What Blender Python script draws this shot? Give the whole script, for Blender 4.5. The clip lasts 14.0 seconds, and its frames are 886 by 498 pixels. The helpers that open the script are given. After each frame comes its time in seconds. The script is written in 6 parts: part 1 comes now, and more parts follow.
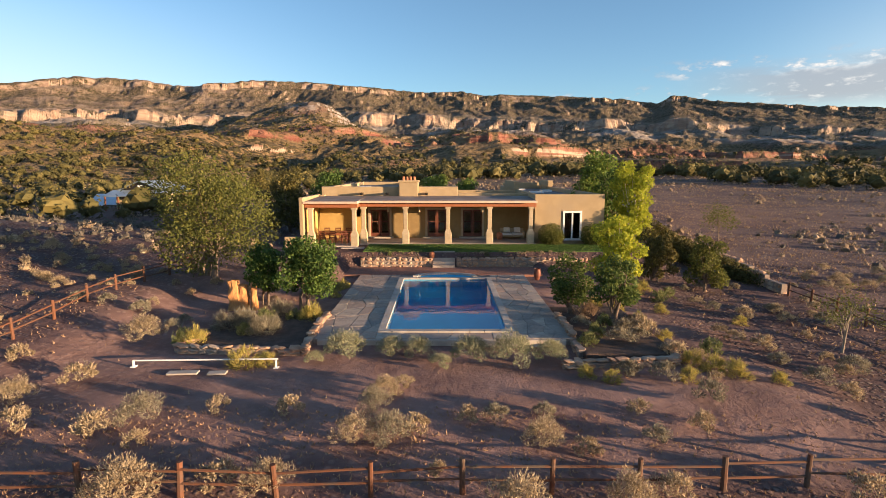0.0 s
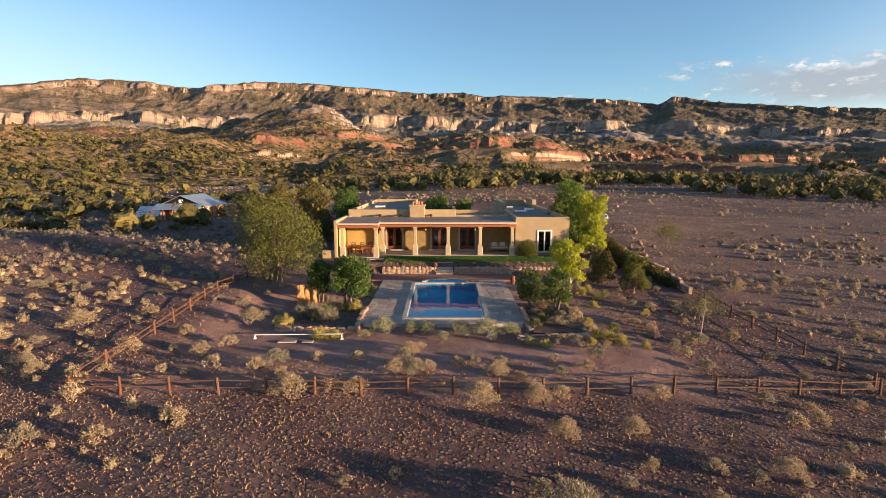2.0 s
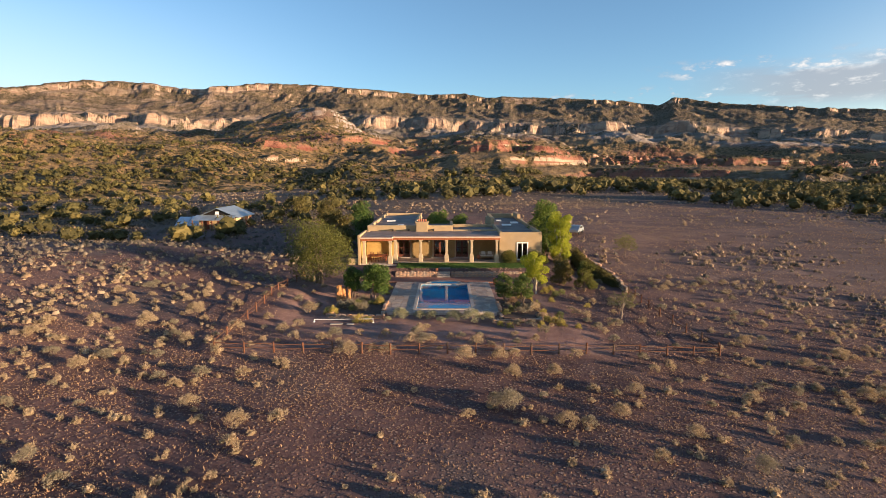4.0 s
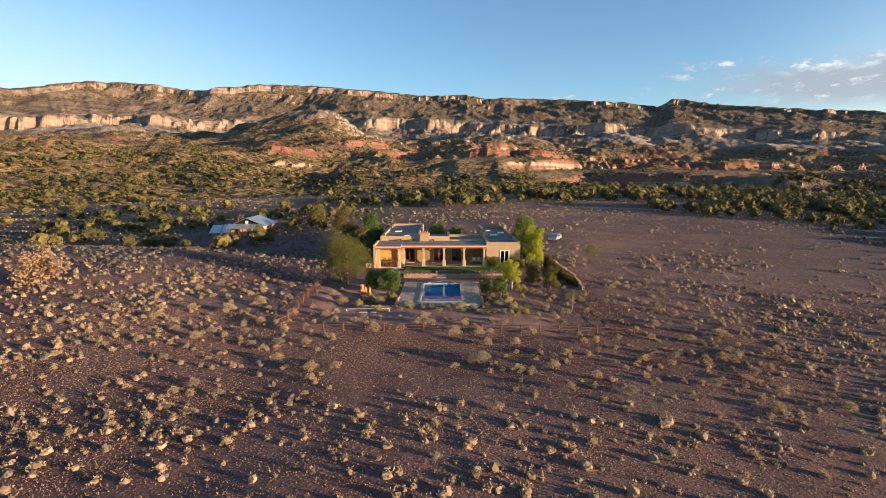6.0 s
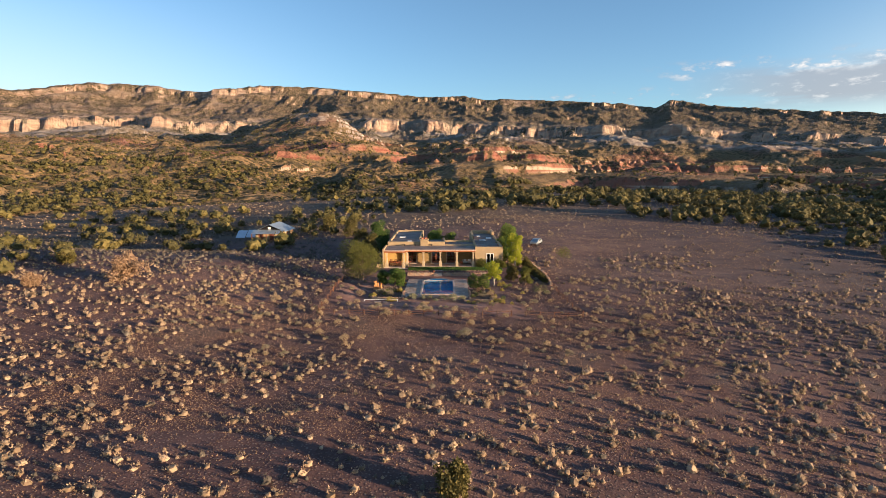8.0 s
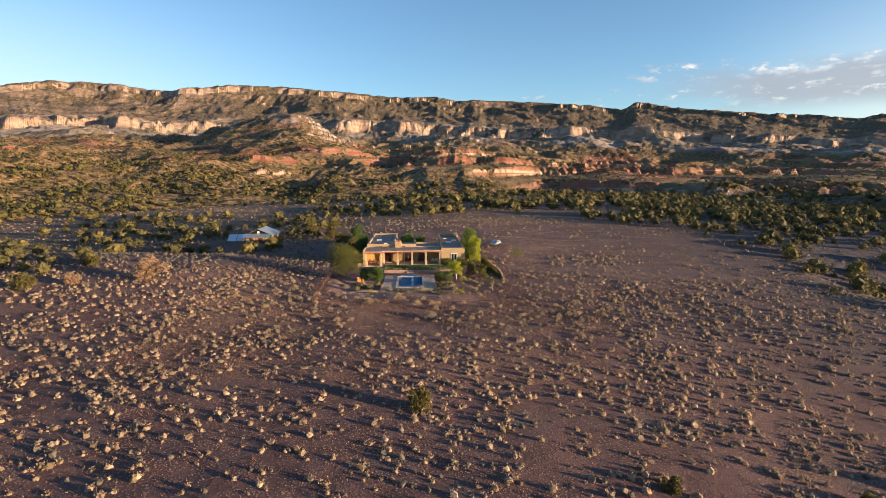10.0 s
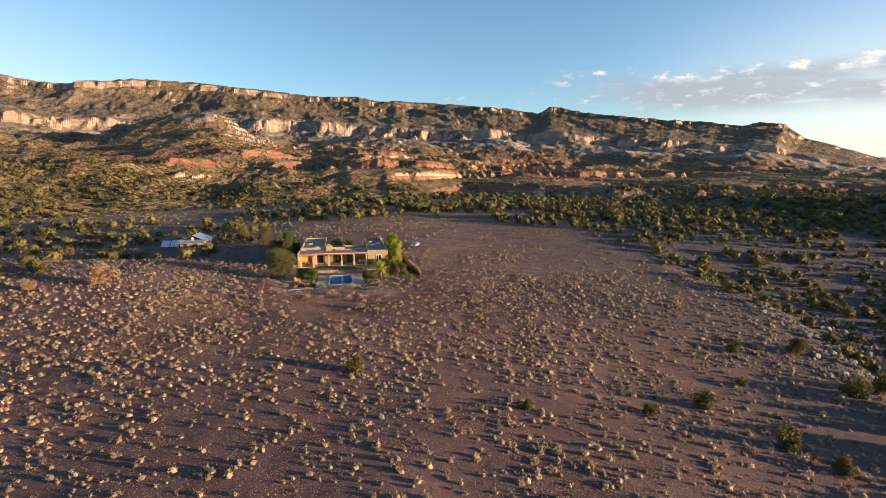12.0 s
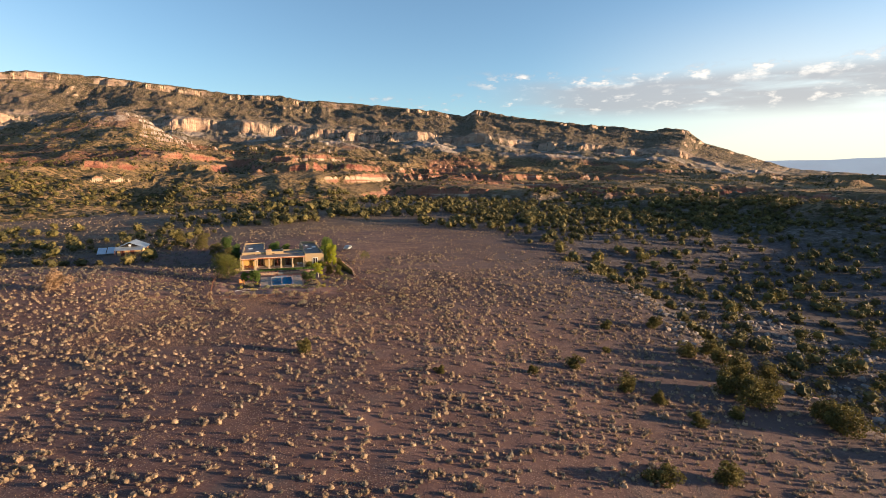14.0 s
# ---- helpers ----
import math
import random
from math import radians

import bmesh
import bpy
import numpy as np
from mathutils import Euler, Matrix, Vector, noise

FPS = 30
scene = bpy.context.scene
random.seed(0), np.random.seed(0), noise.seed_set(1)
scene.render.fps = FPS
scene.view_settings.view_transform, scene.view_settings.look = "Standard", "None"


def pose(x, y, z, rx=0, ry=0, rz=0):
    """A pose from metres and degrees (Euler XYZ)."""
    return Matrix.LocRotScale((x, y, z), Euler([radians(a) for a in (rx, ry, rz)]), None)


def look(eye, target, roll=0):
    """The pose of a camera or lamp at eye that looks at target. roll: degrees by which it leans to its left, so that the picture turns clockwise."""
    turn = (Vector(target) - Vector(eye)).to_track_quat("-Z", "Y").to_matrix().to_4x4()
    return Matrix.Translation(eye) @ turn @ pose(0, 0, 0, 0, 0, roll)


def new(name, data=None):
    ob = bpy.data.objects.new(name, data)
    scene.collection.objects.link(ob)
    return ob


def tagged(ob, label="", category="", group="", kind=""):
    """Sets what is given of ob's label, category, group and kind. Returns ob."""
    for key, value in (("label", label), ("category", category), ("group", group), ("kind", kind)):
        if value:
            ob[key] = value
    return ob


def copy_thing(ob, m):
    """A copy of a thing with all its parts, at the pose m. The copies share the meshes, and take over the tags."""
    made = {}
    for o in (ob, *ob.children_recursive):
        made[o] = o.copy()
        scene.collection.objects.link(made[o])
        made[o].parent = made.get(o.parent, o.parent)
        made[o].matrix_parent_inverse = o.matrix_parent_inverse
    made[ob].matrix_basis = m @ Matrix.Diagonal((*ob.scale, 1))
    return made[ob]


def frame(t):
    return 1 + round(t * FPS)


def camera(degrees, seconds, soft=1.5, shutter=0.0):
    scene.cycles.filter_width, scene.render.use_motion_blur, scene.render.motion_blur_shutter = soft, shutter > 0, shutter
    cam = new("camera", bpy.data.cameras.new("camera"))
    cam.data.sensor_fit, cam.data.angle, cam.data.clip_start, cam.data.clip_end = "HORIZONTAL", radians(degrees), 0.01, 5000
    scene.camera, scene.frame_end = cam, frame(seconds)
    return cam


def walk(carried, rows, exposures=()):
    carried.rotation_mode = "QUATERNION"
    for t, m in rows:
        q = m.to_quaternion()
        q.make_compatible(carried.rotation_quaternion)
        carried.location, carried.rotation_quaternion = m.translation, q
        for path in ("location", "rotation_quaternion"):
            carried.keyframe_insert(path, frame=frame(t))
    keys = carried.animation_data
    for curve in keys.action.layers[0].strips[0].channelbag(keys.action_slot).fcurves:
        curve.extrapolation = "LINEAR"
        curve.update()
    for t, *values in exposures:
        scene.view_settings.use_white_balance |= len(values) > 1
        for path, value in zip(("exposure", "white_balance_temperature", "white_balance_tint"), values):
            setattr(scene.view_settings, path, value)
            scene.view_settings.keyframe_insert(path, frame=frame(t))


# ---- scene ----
cam = camera(81.6, 14.0, 0.8)
METRES, EYE, TILT, LEAN, TURN = 115.0, 7.8, -8.7, 0.0, 0.0
ROWS = [
    (0.0, 0.0, 0.0, 0.0, 0.0, 0.0, -0.0),
    (0.5, 0.0001, -0.0219, 0.0022, 0.04, 0.0, 0.0),
    (1.0, 0.0002, -0.047, 0.0046, 0.08, 0.02, -0.02),
    (1.5, 0.0003, -0.0712, 0.0066, 0.14, 0.02, -0.02),
    (2.0, 0.0004, -0.0988, 0.0087, 0.18, 0.03, -0.02),
    (2.5, 0.0005, -0.1277, 0.0109, 0.21, 0.04, -0.06),
    (3.0, 0.0011, -0.1557, 0.013, 0.26, 0.03, -0.04),
    (5.5, 0.0057, -0.3245, 0.0242, 0.4, 0.06, -0.04),
    (6.0, 0.0067, -0.3597, 0.0262, 0.39, 0.05, -0.08),
    (6.5, 0.0081, -0.3987, 0.0283, 0.43, 0.06, -0.1),
    (7.0, 0.0094, -0.4354, 0.0298, 0.43, 0.07, -0.08),
    (9.5, 0.0163, -0.6324, 0.033, -1.25, 0.05, 0.2),
    (10.0, 0.0168, -0.671, 0.0337, -2.7, 0.02, 0.44),
    (10.5, 0.0161, -0.713, 0.0344, -4.6, -0.01, 0.73),
    (11.0, 0.0141, -0.7517, 0.035, -6.62, -0.03, 1.02),
    (11.5, 0.0106, -0.7936, 0.0358, -8.86, -0.07, 1.27),
    (12.0, 0.0057, -0.8355, 0.0366, -11.08, -0.11, 1.5),
    (12.5, -0.0003, -0.874, 0.0375, -13.16, -0.17, 1.8),
    (13.0, -0.0085, -0.9155, 0.0382, -15.2, -0.23, 2.06),
    (13.5, -0.0174, -0.9535, 0.039, -17.01, -0.28, 2.26),
    (14.0, -0.0284, -0.9943, 0.0399, -18.93, -0.31, 2.48),
]
walk(cam, [(t, pose(0, 0, EYE, TILT, LEAN, TURN) @ pose(METRES * x, METRES * y, METRES * z, 90 + pitch, roll, yaw)) for t, x, y, z, yaw, pitch, roll in ROWS],
     [(0.0, 1.38, 6750, 10), (3.0, 1.36, 6650, 10), (6.0, 1.34, 6500, 10), (10.0, 1.36, 6500, 10), (14.0, 1.45, 7000, 11)])

# ---- world and light ----
SUN_EL, SUN_AZ = 4.8, 111.0          # degrees above the horizon, degrees clockwise from +y
world = bpy.data.worlds.new("sky_world")
scene.world = world
world.use_nodes = True
wn, wl = world.node_tree.nodes, world.node_tree.links
wn.clear()
sky = wn.new("ShaderNodeTexSky")
sky.sky_type = 'NISHITA'
sky.sun_disc = False
sky.sun_elevation, sky.sun_rotation = radians(SUN_EL), radians(SUN_AZ)
sky.air_density, sky.dust_density, sky.ozone_density = 1.0, 1.9, 2.3
sky.altitude = 1800
SKY = 0.142
wout, wbg, wmix = wn.new("ShaderNodeOutputWorld"), wn.new("ShaderNodeBackground"), wn.new("ShaderNodeMixRGB")
tex = wn.new("ShaderNodeTexCoord")
sep = wn.new("ShaderNodeSeparateXYZ")
wl.new(tex.outputs["Generated"], sep.inputs[0])


def wmath(op, a, b=None, c=None):
    n = wn.new("ShaderNodeMath")
    n.operation = op
    for i, v in enumerate((a, b, c)):
        if v is None:
            continue
        if isinstance(v, (int, float)):
            n.inputs[i].default_value = v
        else:
            wl.new(v, n.inputs[i])
    return n.outputs[0]


def wramp(v, lo, hi):
    n = wn.new("ShaderNodeMapRange")
    n.interpolation_type = 'SMOOTHSTEP'
    n.inputs[1].default_value, n.inputs[2].default_value = lo, hi
    wl.new(v, n.inputs[0])
    return n.outputs[0]


# clouds low over the ridge's far end: azimuth and height as cloud coordinates
azimuth = wmath('ARCTAN2', sep.outputs[0], sep.outputs[1])
height = sep.outputs[2]


def cloud_noise(across, up, scale, detail, rough):
    at = wn.new("ShaderNodeCombineXYZ")
    wl.new(wmath('MULTIPLY', azimuth, across), at.inputs[0])
    wl.new(wmath('MULTIPLY', height, up), at.inputs[1])
    n = wn.new("ShaderNodeTexNoise")
    n.inputs["Scale"].default_value, n.inputs["Detail"].default_value, n.inputs["Roughness"].default_value = scale, detail, rough
    wl.new(at.outputs[0], n.inputs["Vector"])
    return n.outputs[0]


# a flat grey bank, bright puffs along its upper edge, small shreds nearer the ridge
bank = wmath('MULTIPLY', wramp(azimuth, 0.36, 0.62), wmath('MULTIPLY', wramp(height, 0.178, 0.150), wramp(height, 0.085, 0.118)))
bank = wmath('MULTIPLY', bank, wramp(cloud_noise(4.0, 26.0, 1.3, 6, 0.5), 0.27, 0.52))
puffs = wmath('MULTIPLY', wramp(azimuth, 0.34, 0.46), wmath('MULTIPLY', wramp(height, 0.186, 0.170), wramp(height, 0.142, 0.160)))
puffs = wmath('MULTIPLY', puffs, wramp(cloud_noise(15.0, 32.0, 1.5, 8, 0.6), 0.47, 0.66))
shreds = wmath('MULTIPLY', wramp(azimuth, 0.05, 0.3), wmath('MULTIPLY', wramp(height, 0.150, 0.130), wramp(height, 0.095, 0.12)))
shreds = wmath('MULTIPLY', shreds, wramp(cloud_noise(16.0, 36.0, 2.0, 8, 0.6), 0.52, 0.70))
bright = wmath('MAXIMUM', puffs, wmath('MULTIPLY', shreds, 0.8))
cloud = wmath('MAXIMUM', wmath('MULTIPLY', bank, 0.85), bright)
veil = wmath('MULTIPLY', wramp(height, 0.32, 0.06), wmath('ADD', wmath('MULTIPLY', wramp(azimuth, -0.1, -0.75), 0.45), wmath('MULTIPLY', wramp(azimuth, 0.45, 0.95), 0.7)))
vmix = wn.new("ShaderNodeMixRGB")
vmix.inputs[2].default_value = (2.75, 2.75, 2.6, 1)
wl.new(veil, vmix.inputs[0])
ccol = wn.new("ShaderNodeMixRGB")
ccol.inputs[1].default_value = (1.25, 1.3, 1.45, 1)
ccol.inputs[2].default_value = (3.2, 3.0, 2.85, 1)
wl.new(bright, ccol.inputs[0])
wl.new(wmath('MULTIPLY', cloud, 0.9), wmix.inputs[0])
wl.new(sky.outputs[0], vmix.inputs[1])
wl.new(vmix.outputs[0], wmix.inputs[1])
wl.new(ccol.outputs[0], wmix.inputs[2])
wl.new(wmix.outputs[0], wbg.inputs[0])
wbg.inputs[1].default_value = SKY
wl.new(wbg.outputs[0], wout.inputs[0])

sun_data = bpy.data.lights.new("sun", 'SUN')
sun_data.energy, sun_data.angle, sun_data.color = 5.9, radians(0.55), (1.0, 0.70, 0.44)
sun = new("sun", sun_data)
sv = Vector((math.sin(radians(SUN_AZ)) * math.cos(radians(SUN_EL)), math.cos(radians(SUN_AZ)) * math.cos(radians(SUN_EL)), math.sin(radians(SUN_EL))))
sun.matrix_world = look(sv * 100, (0, 0, 0))


# ---- materials ----
class Nodes:
    """A small writer of node materials."""

    def __init__(self, name):
        self.m = bpy.data.materials.new(name)
        self.m.use_nodes = True
        self.n, self.l = self.m.node_tree.nodes, self.m.node_tree.links
        self.bsdf = self.n["Principled BSDF"]
        self.geo = self.n.new("ShaderNodeNewGeometry")
        self.pos = self.geo.outputs["Position"]
        self.bsdf.inputs["Specular IOR Level"].default_value = 0.25

    def put(self, value, socket):
        if isinstance(value, (int, float)):
            socket.default_value = value
        elif isinstance(value, tuple):
            socket.default_value = (*value, 1) if len(value) == 3 else value
        else:
            self.l.new(value, socket)

    def noise(self, scale, detail=4, rough=0.55, stretch=None, vec=None):
        n = self.n.new("ShaderNodeTexNoise")
        n.inputs["Scale"].default_value, n.inputs["Detail"].default_value, n.inputs["Roughness"].default_value = scale, detail, rough
        v = vec or self.pos
        if stretch:
            mp = self.n.new("ShaderNodeMapping")
            mp.inputs["Scale"].default_value = stretch
            self.l.new(v, mp.inputs[0])
            v = mp.outputs[0]
        self.l.new(v, n.inputs["Vector"])
        return n.outputs[0]

    def cells(self, scale, out="Distance", rnd=1.0, stretch=None):
        n = self.n.new("ShaderNodeTexVoronoi")
        n.inputs["Scale"].default_value, n.inputs["Randomness"].default_value = scale, rnd
        v = self.pos
        if stretch:
            mp = self.n.new("ShaderNodeMapping")
            mp.inputs["Scale"].default_value = stretch
            self.l.new(v, mp.inputs[0])
            v = mp.outputs[0]
        self.l.new(v, n.inputs["Vector"])
        return n.outputs[out]

    def step(self, v, lo, hi, a=0.0, b=1.0):
        n = self.n.new("ShaderNodeMapRange")
        n.interpolation_type = 'SMOOTHSTEP'
        for i, x in enumerate((lo, hi, a, b)):
            n.inputs[i + 1].default_value = x
        self.l.new(v, n.inputs[0])
        return n.outputs[0]

    def mix(self, f, a, b, mode='MIX'):
        n = self.n.new("ShaderNodeMixRGB")
        n.blend_type = mode
        for v, s in zip((f, a, b), n.inputs):
            self.put(v, s)
        return n.outputs[0]

    def math(self, op, a, b=0.0):
        n = self.n.new("ShaderNodeMath")
        n.operation = op
        self.put(a, n.inputs[0])
        self.put(b, n.inputs[1])
        return n.outputs[0]

    def xyz(self, v):
        n = self.n.new("ShaderNodeSeparateXYZ")
        self.l.new(v, n.inputs[0])
        return n.outputs

    def bump(self, height, dist, strength=1.0, prior=None):
        n = self.n.new("ShaderNodeBump")
        n.inputs["Distance"].default_value, n.inputs["Strength"].default_value = dist, strength
        self.l.new(height, n.inputs["Height"])
        if prior:
            self.l.new(prior, n.inputs["Normal"])
        self.l.new(n.outputs[0], self.bsdf.inputs["Normal"])
        return n.outputs[0]

    def done(self, colour, rough=0.85, metal=0.0):
        self.put(colour, self.bsdf.inputs["Base Color"])
        self.put(rough, self.bsdf.inputs["Roughness"])
        self.put(metal, self.bsdf.inputs["Metallic"])
        return self.m


def surface(name, a, b, scale=3.0, rough=0.85, bump=0.004, fine=60.0, metal=0.0, c=None, stretch=None):
    k = Nodes(name)
    col = k.mix(k.step(k.noise(scale, 5, stretch=stretch), 0.35, 0.65), a, b)
    if c:
        col = k.mix(k.step(k.noise(scale * 0.3, 3), 0.5, 0.68), col, c)
    rnd = k.n.new("ShaderNodeObjectInfo").outputs["Random"]
    col = k.mix(k.step(rnd, 0, 1, 0.0, 0.35), col, k.mix(0.5, col, (a[0] * .5, a[1] * .5, a[2] * .5)))
    if bump:
        k.bump(k.noise(fine, 4, 0.6, stretch), bump)
    return k.done(col, rough, metal)


def foliage(name, a, b, c, glow=0.3):
    """Leaves: three greens shared out leaf by leaf, with light passing through them."""
    k = Nodes(name)
    r = k.geo.outputs["Random Per Island"]
    col = k.mix(k.step(r, 0.1, 0.6), a, b)
    col = k.mix(k.step(r, 0.72, 0.95), col, c)
    ob = k.n.new("ShaderNodeObjectInfo").outputs["Random"]
    col = k.mix(k.step(ob, 0, 1, 0, 0.3), col, a)
    k.done(col, 0.75)
    tr = k.n.new("ShaderNodeBsdfTranslucent")
    k.put(col, tr.inputs[0])
    mx = k.n.new("ShaderNodeMixShader")
    mx.inputs[0].default_value = glow
    k.l.new(k.bsdf.outputs[0], mx.inputs[1])
    k.l.new(tr.outputs[0], mx.inputs[2])
    k.l.new(mx.outputs[0], k.n["Material Output"].inputs[0])
    return k.m


def desert_soil():
    k = Nodes("desert_soil")
    big = k.noise(0.035, 6, 0.6)
    mid = k.noise(0.35, 6, 0.6)
    fine = k.noise(5.0, 6, 0.65)
    col = k.mix(k.step(mid, 0.38, 0.62), (0.094, 0.050, 0.042), (0.134, 0.074, 0.062))
    col = k.mix(k.step(big, 0.44, 0.62), col, (0.172, 0.096, 0.076))
    col = k.mix(k.step(k.noise(0.09, 5), 0.55, 0.68), col, (0.108, 0.080, 0.070))
    col = k.mix(k.step(fine, 0.4, 0.75, 0, 0.45), col, (0.20, 0.13, 0.10))
    px, py, pz = k.xyz(k.pos)
    flat = k.math('MULTIPLY', k.step(k.math('ADD', px, k.math('MULTIPLY', k.noise(0.05, 4), 16.0)), 22, 36), k.step(k.math('ADD', py, k.math('MULTIPLY', k.noise(0.06, 4), 20.0)), 28, 48))
    col = k.mix(k.math('MULTIPLY', flat, 0.7), col, k.mix(k.step(k.noise(0.22, 6, 0.6, (0.5, 1.6, 1)), 0.4, 0.6), (0.15, 0.094, 0.076), (0.235, 0.152, 0.115)))
    far = k.step(k.math('ADD', k.math('ADD', py, k.math('MULTIPLY', px, -0.35)), k.math('MULTIPLY', k.noise(0.03, 4), 40.0)), 104, 138)
    col = k.mix(k.math('MULTIPLY', far, 0.8), col, k.mix(k.step(k.noise(0.12, 6, 0.6), 0.4, 0.6), (0.135, 0.09, 0.056), (0.20, 0.138, 0.08)))
    peb = k.cells(4.2)
    pick = k.xyz(k.cells(4.2, "Color"))
    spot = k.math('MULTIPLY', k.step(peb, 0.46, 0.2), k.step(pick[0], 0.22, 0.32))
    spot = k.math('MULTIPLY', spot, k.step(k.noise(0.12, 4), 0.32, 0.54))
    col = k.mix(k.math('MULTIPLY', spot, 0.85), col, (0.34, 0.235, 0.175))
    dark = k.step(k.noise(1.3, 5), 0.58, 0.7)
    col = k.mix(k.math('MULTIPLY', dark, 0.25), col, (0.062, 0.042, 0.037))
    east = k.step(k.math('ADD', px, k.math('MULTIPLY', k.noise(0.03, 4), 40.0)), 50, 105)
    col = k.mix(k.math('MULTIPLY', east, 0.62), col, (0.090, 0.071, 0.067))
    wash = k.step(k.math('ADD', k.xyz(k.pos)[0], k.math('MULTIPLY', k.noise(0.03, 4), 70.0)), 108, 138)
    col = k.mix(k.math('MULTIPLY', wash, 0.75), col, k.mix(k.step(k.noise(0.4, 5), 0.4, 0.65), (0.062, 0.055, 0.054), (0.125, 0.113, 0.109)))
    worn = k.math('MULTIPLY', k.math('MULTIPLY', k.step(k.math('ADD', px, k.math('MULTIPLY', k.noise(0.1, 4), 12.0)), -12, -4), k.step(k.math('ADD', px, k.math('MULTIPLY', k.noise(0.12, 4), 12.0)), 21, 13)),
                  k.math('MULTIPLY', k.step(k.math('ADD', py, k.math('MULTIPLY', k.noise(0.15, 4), 8.0)), 13, 16), k.step(py, 34, 28)))
    col = k.mix(k.math('MULTIPLY', worn, 0.8), col, k.mix(k.step(k.noise(0.45, 6, 0.6), 0.36, 0.62), (0.245, 0.138, 0.104), (0.40, 0.238, 0.178)))
    n = k.bump(k.noise(0.7, 5), 0.13)
    n = k.bump(k.noise(2.6, 5, 0.65), 0.07, 1.0, n)
    n = k.bump(k.math('MULTIPLY', spot, k.step(worn, 0.6, 0.2)), 0.14, 1.0, n)
    k.bump(k.noise(14.0, 4, 0.7), 0.03, 1.0, n)
    col = k.mix(1.0, col, (0.80, 0.815, 0.90), 'MULTIPLY')
    return k.done(col, 0.95)


def mesa_rock():
    """Beds of sandstone and shale by height, soil with juniper scrub where it is gentle."""
    k = Nodes("mesa_rock")
    steep = k.xyz(k.geo.outputs["True Normal"])[2]
    bed = k.n.new("ShaderNodeAttribute")
    bed.attribute_name = "bed"
    rel = k.math('ADD', bed.outputs["Fac"], k.math('MULTIPLY', k.math('SUBTRACT', k.noise(0.012, 5), 0.5), 0.06))
    strip = k.noise(0.20, 3, stretch=(0.02, 0.02, 1))
    soil = k.mix(k.step(k.noise(0.012, 6), 0.4, 0.6), (0.215, 0.145, 0.072), (0.275, 0.180, 0.088))
    soil = k.mix(k.step(k.noise(0.006, 5), 0.50, 0.62), soil, (0.23, 0.105, 0.066))
    soil = k.mix(k.step(k.noise(0.03, 6, 0.65), 0.56, 0.70, 0, 0.7), soil, (0.33, 0.235, 0.15))
    soil = k.mix(k.step(rel, 0.20, 0.34), soil, (0.20, 0.165, 0.125))
    soil = k.mix(k.step(rel, 0.44, 0.52), soil, (0.215, 0.155, 0.105))
    red = k.mix(k.step(strip, 0.38, 0.52), (0.20, 0.072, 0.050), (0.27, 0.125, 0.085))
    red = k.mix(k.step(strip, 0.55, 0.62), red, (0.42, 0.33, 0.245))
    shale = k.mix(k.step(k.noise(0.03, 6, 0.65, stretch=(1, 1, 3)), 0.35, 0.65), (0.21, 0.175, 0.155), (0.37, 0.325, 0.285))
    cream = k.mix(k.step(k.noise(0.02, 5, stretch=(1, 1, 4)), 0.35, 0.65), (0.27, 0.178, 0.128), (0.375, 0.285, 0.21))
    rock = k.mix(k.step(rel, 0.13, 0.22), red, shale)
    rock = k.mix(k.step(rel, 0.335, 0.36), rock, cream)
    rock = k.mix(k.step(k.noise(0.05, 5, stretch=(1, 1, 0.12)), 0.52, 0.68, 0, 0.6), rock, (0.19, 0.135, 0.105))
    talus = k.math('MULTIPLY', k.step(rel, 0.20, 0.28), k.step(rel, 0.52, 0.45))
    bare = k.math('ADD', k.step(k.math('ADD', steep, k.math('MULTIPLY', k.noise(0.03, 5), 0.3)), 0.92, 0.80), k.math('MULTIPLY', talus, k.step(k.noise(0.010, 6, 0.6, stretch=(1, 1, 0.4)), 0.46, 0.58, 0, 0.8)))
    west = k.math('MULTIPLY', k.step(k.xyz(k.pos)[0], -500, -1000), k.math('MULTIPLY', k.step(rel, 0.40, 0.50), k.step(k.noise(0.008, 6, 0.6, stretch=(1, 1, 2)), 0.42, 0.56, 0, 0.65)))
    bare = k.math('MINIMUM', k.math('ADD', bare, west), 1.0)
    soil = k.mix(k.math('MULTIPLY', k.step(k.xyz(k.pos)[2], 16, 2), k.step(k.xyz(k.pos)[0], 60, 160)), soil, k.mix(k.step(k.noise(0.25, 5, 0.7), 0.4, 0.62), (0.085, 0.07, 0.062), (0.19, 0.165, 0.15)))
    col = k.mix(bare, soil, rock)
    dots = k.math('MAXIMUM', k.step(k.cells(0.27), 0.50, 0.36), k.math('MAXIMUM', k.step(k.cells(0.14), 0.42, 0.32), k.step(k.cells(0.06), 0.36, 0.26)))
    cover = k.math('MULTIPLY', k.math('MAXIMUM', k.step(k.noise(0.010, 6, 0.6), 0.38, 0.58, 0.15, 1.0), k.step(rel, 0.46, 0.56)), k.step(bare, 0.9, 0.35))
    dots = k.math('MULTIPLY', dots, cover)
    col = k.mix(k.math('MULTIPLY', dots, 0.95), col, k.mix(k.noise(0.1), (0.036, 0.034, 0.016), (0.085, 0.071, 0.031)))
    n = k.bump(k.noise(0.05, 9, 0.64), 8.0)
    n = k.bump(k.noise(0.30, 6, 0.65), 2.2, 1.0, n)
    k.bump(dots, 2.4, 1.0, n)
    return k.done(col, 0.95)


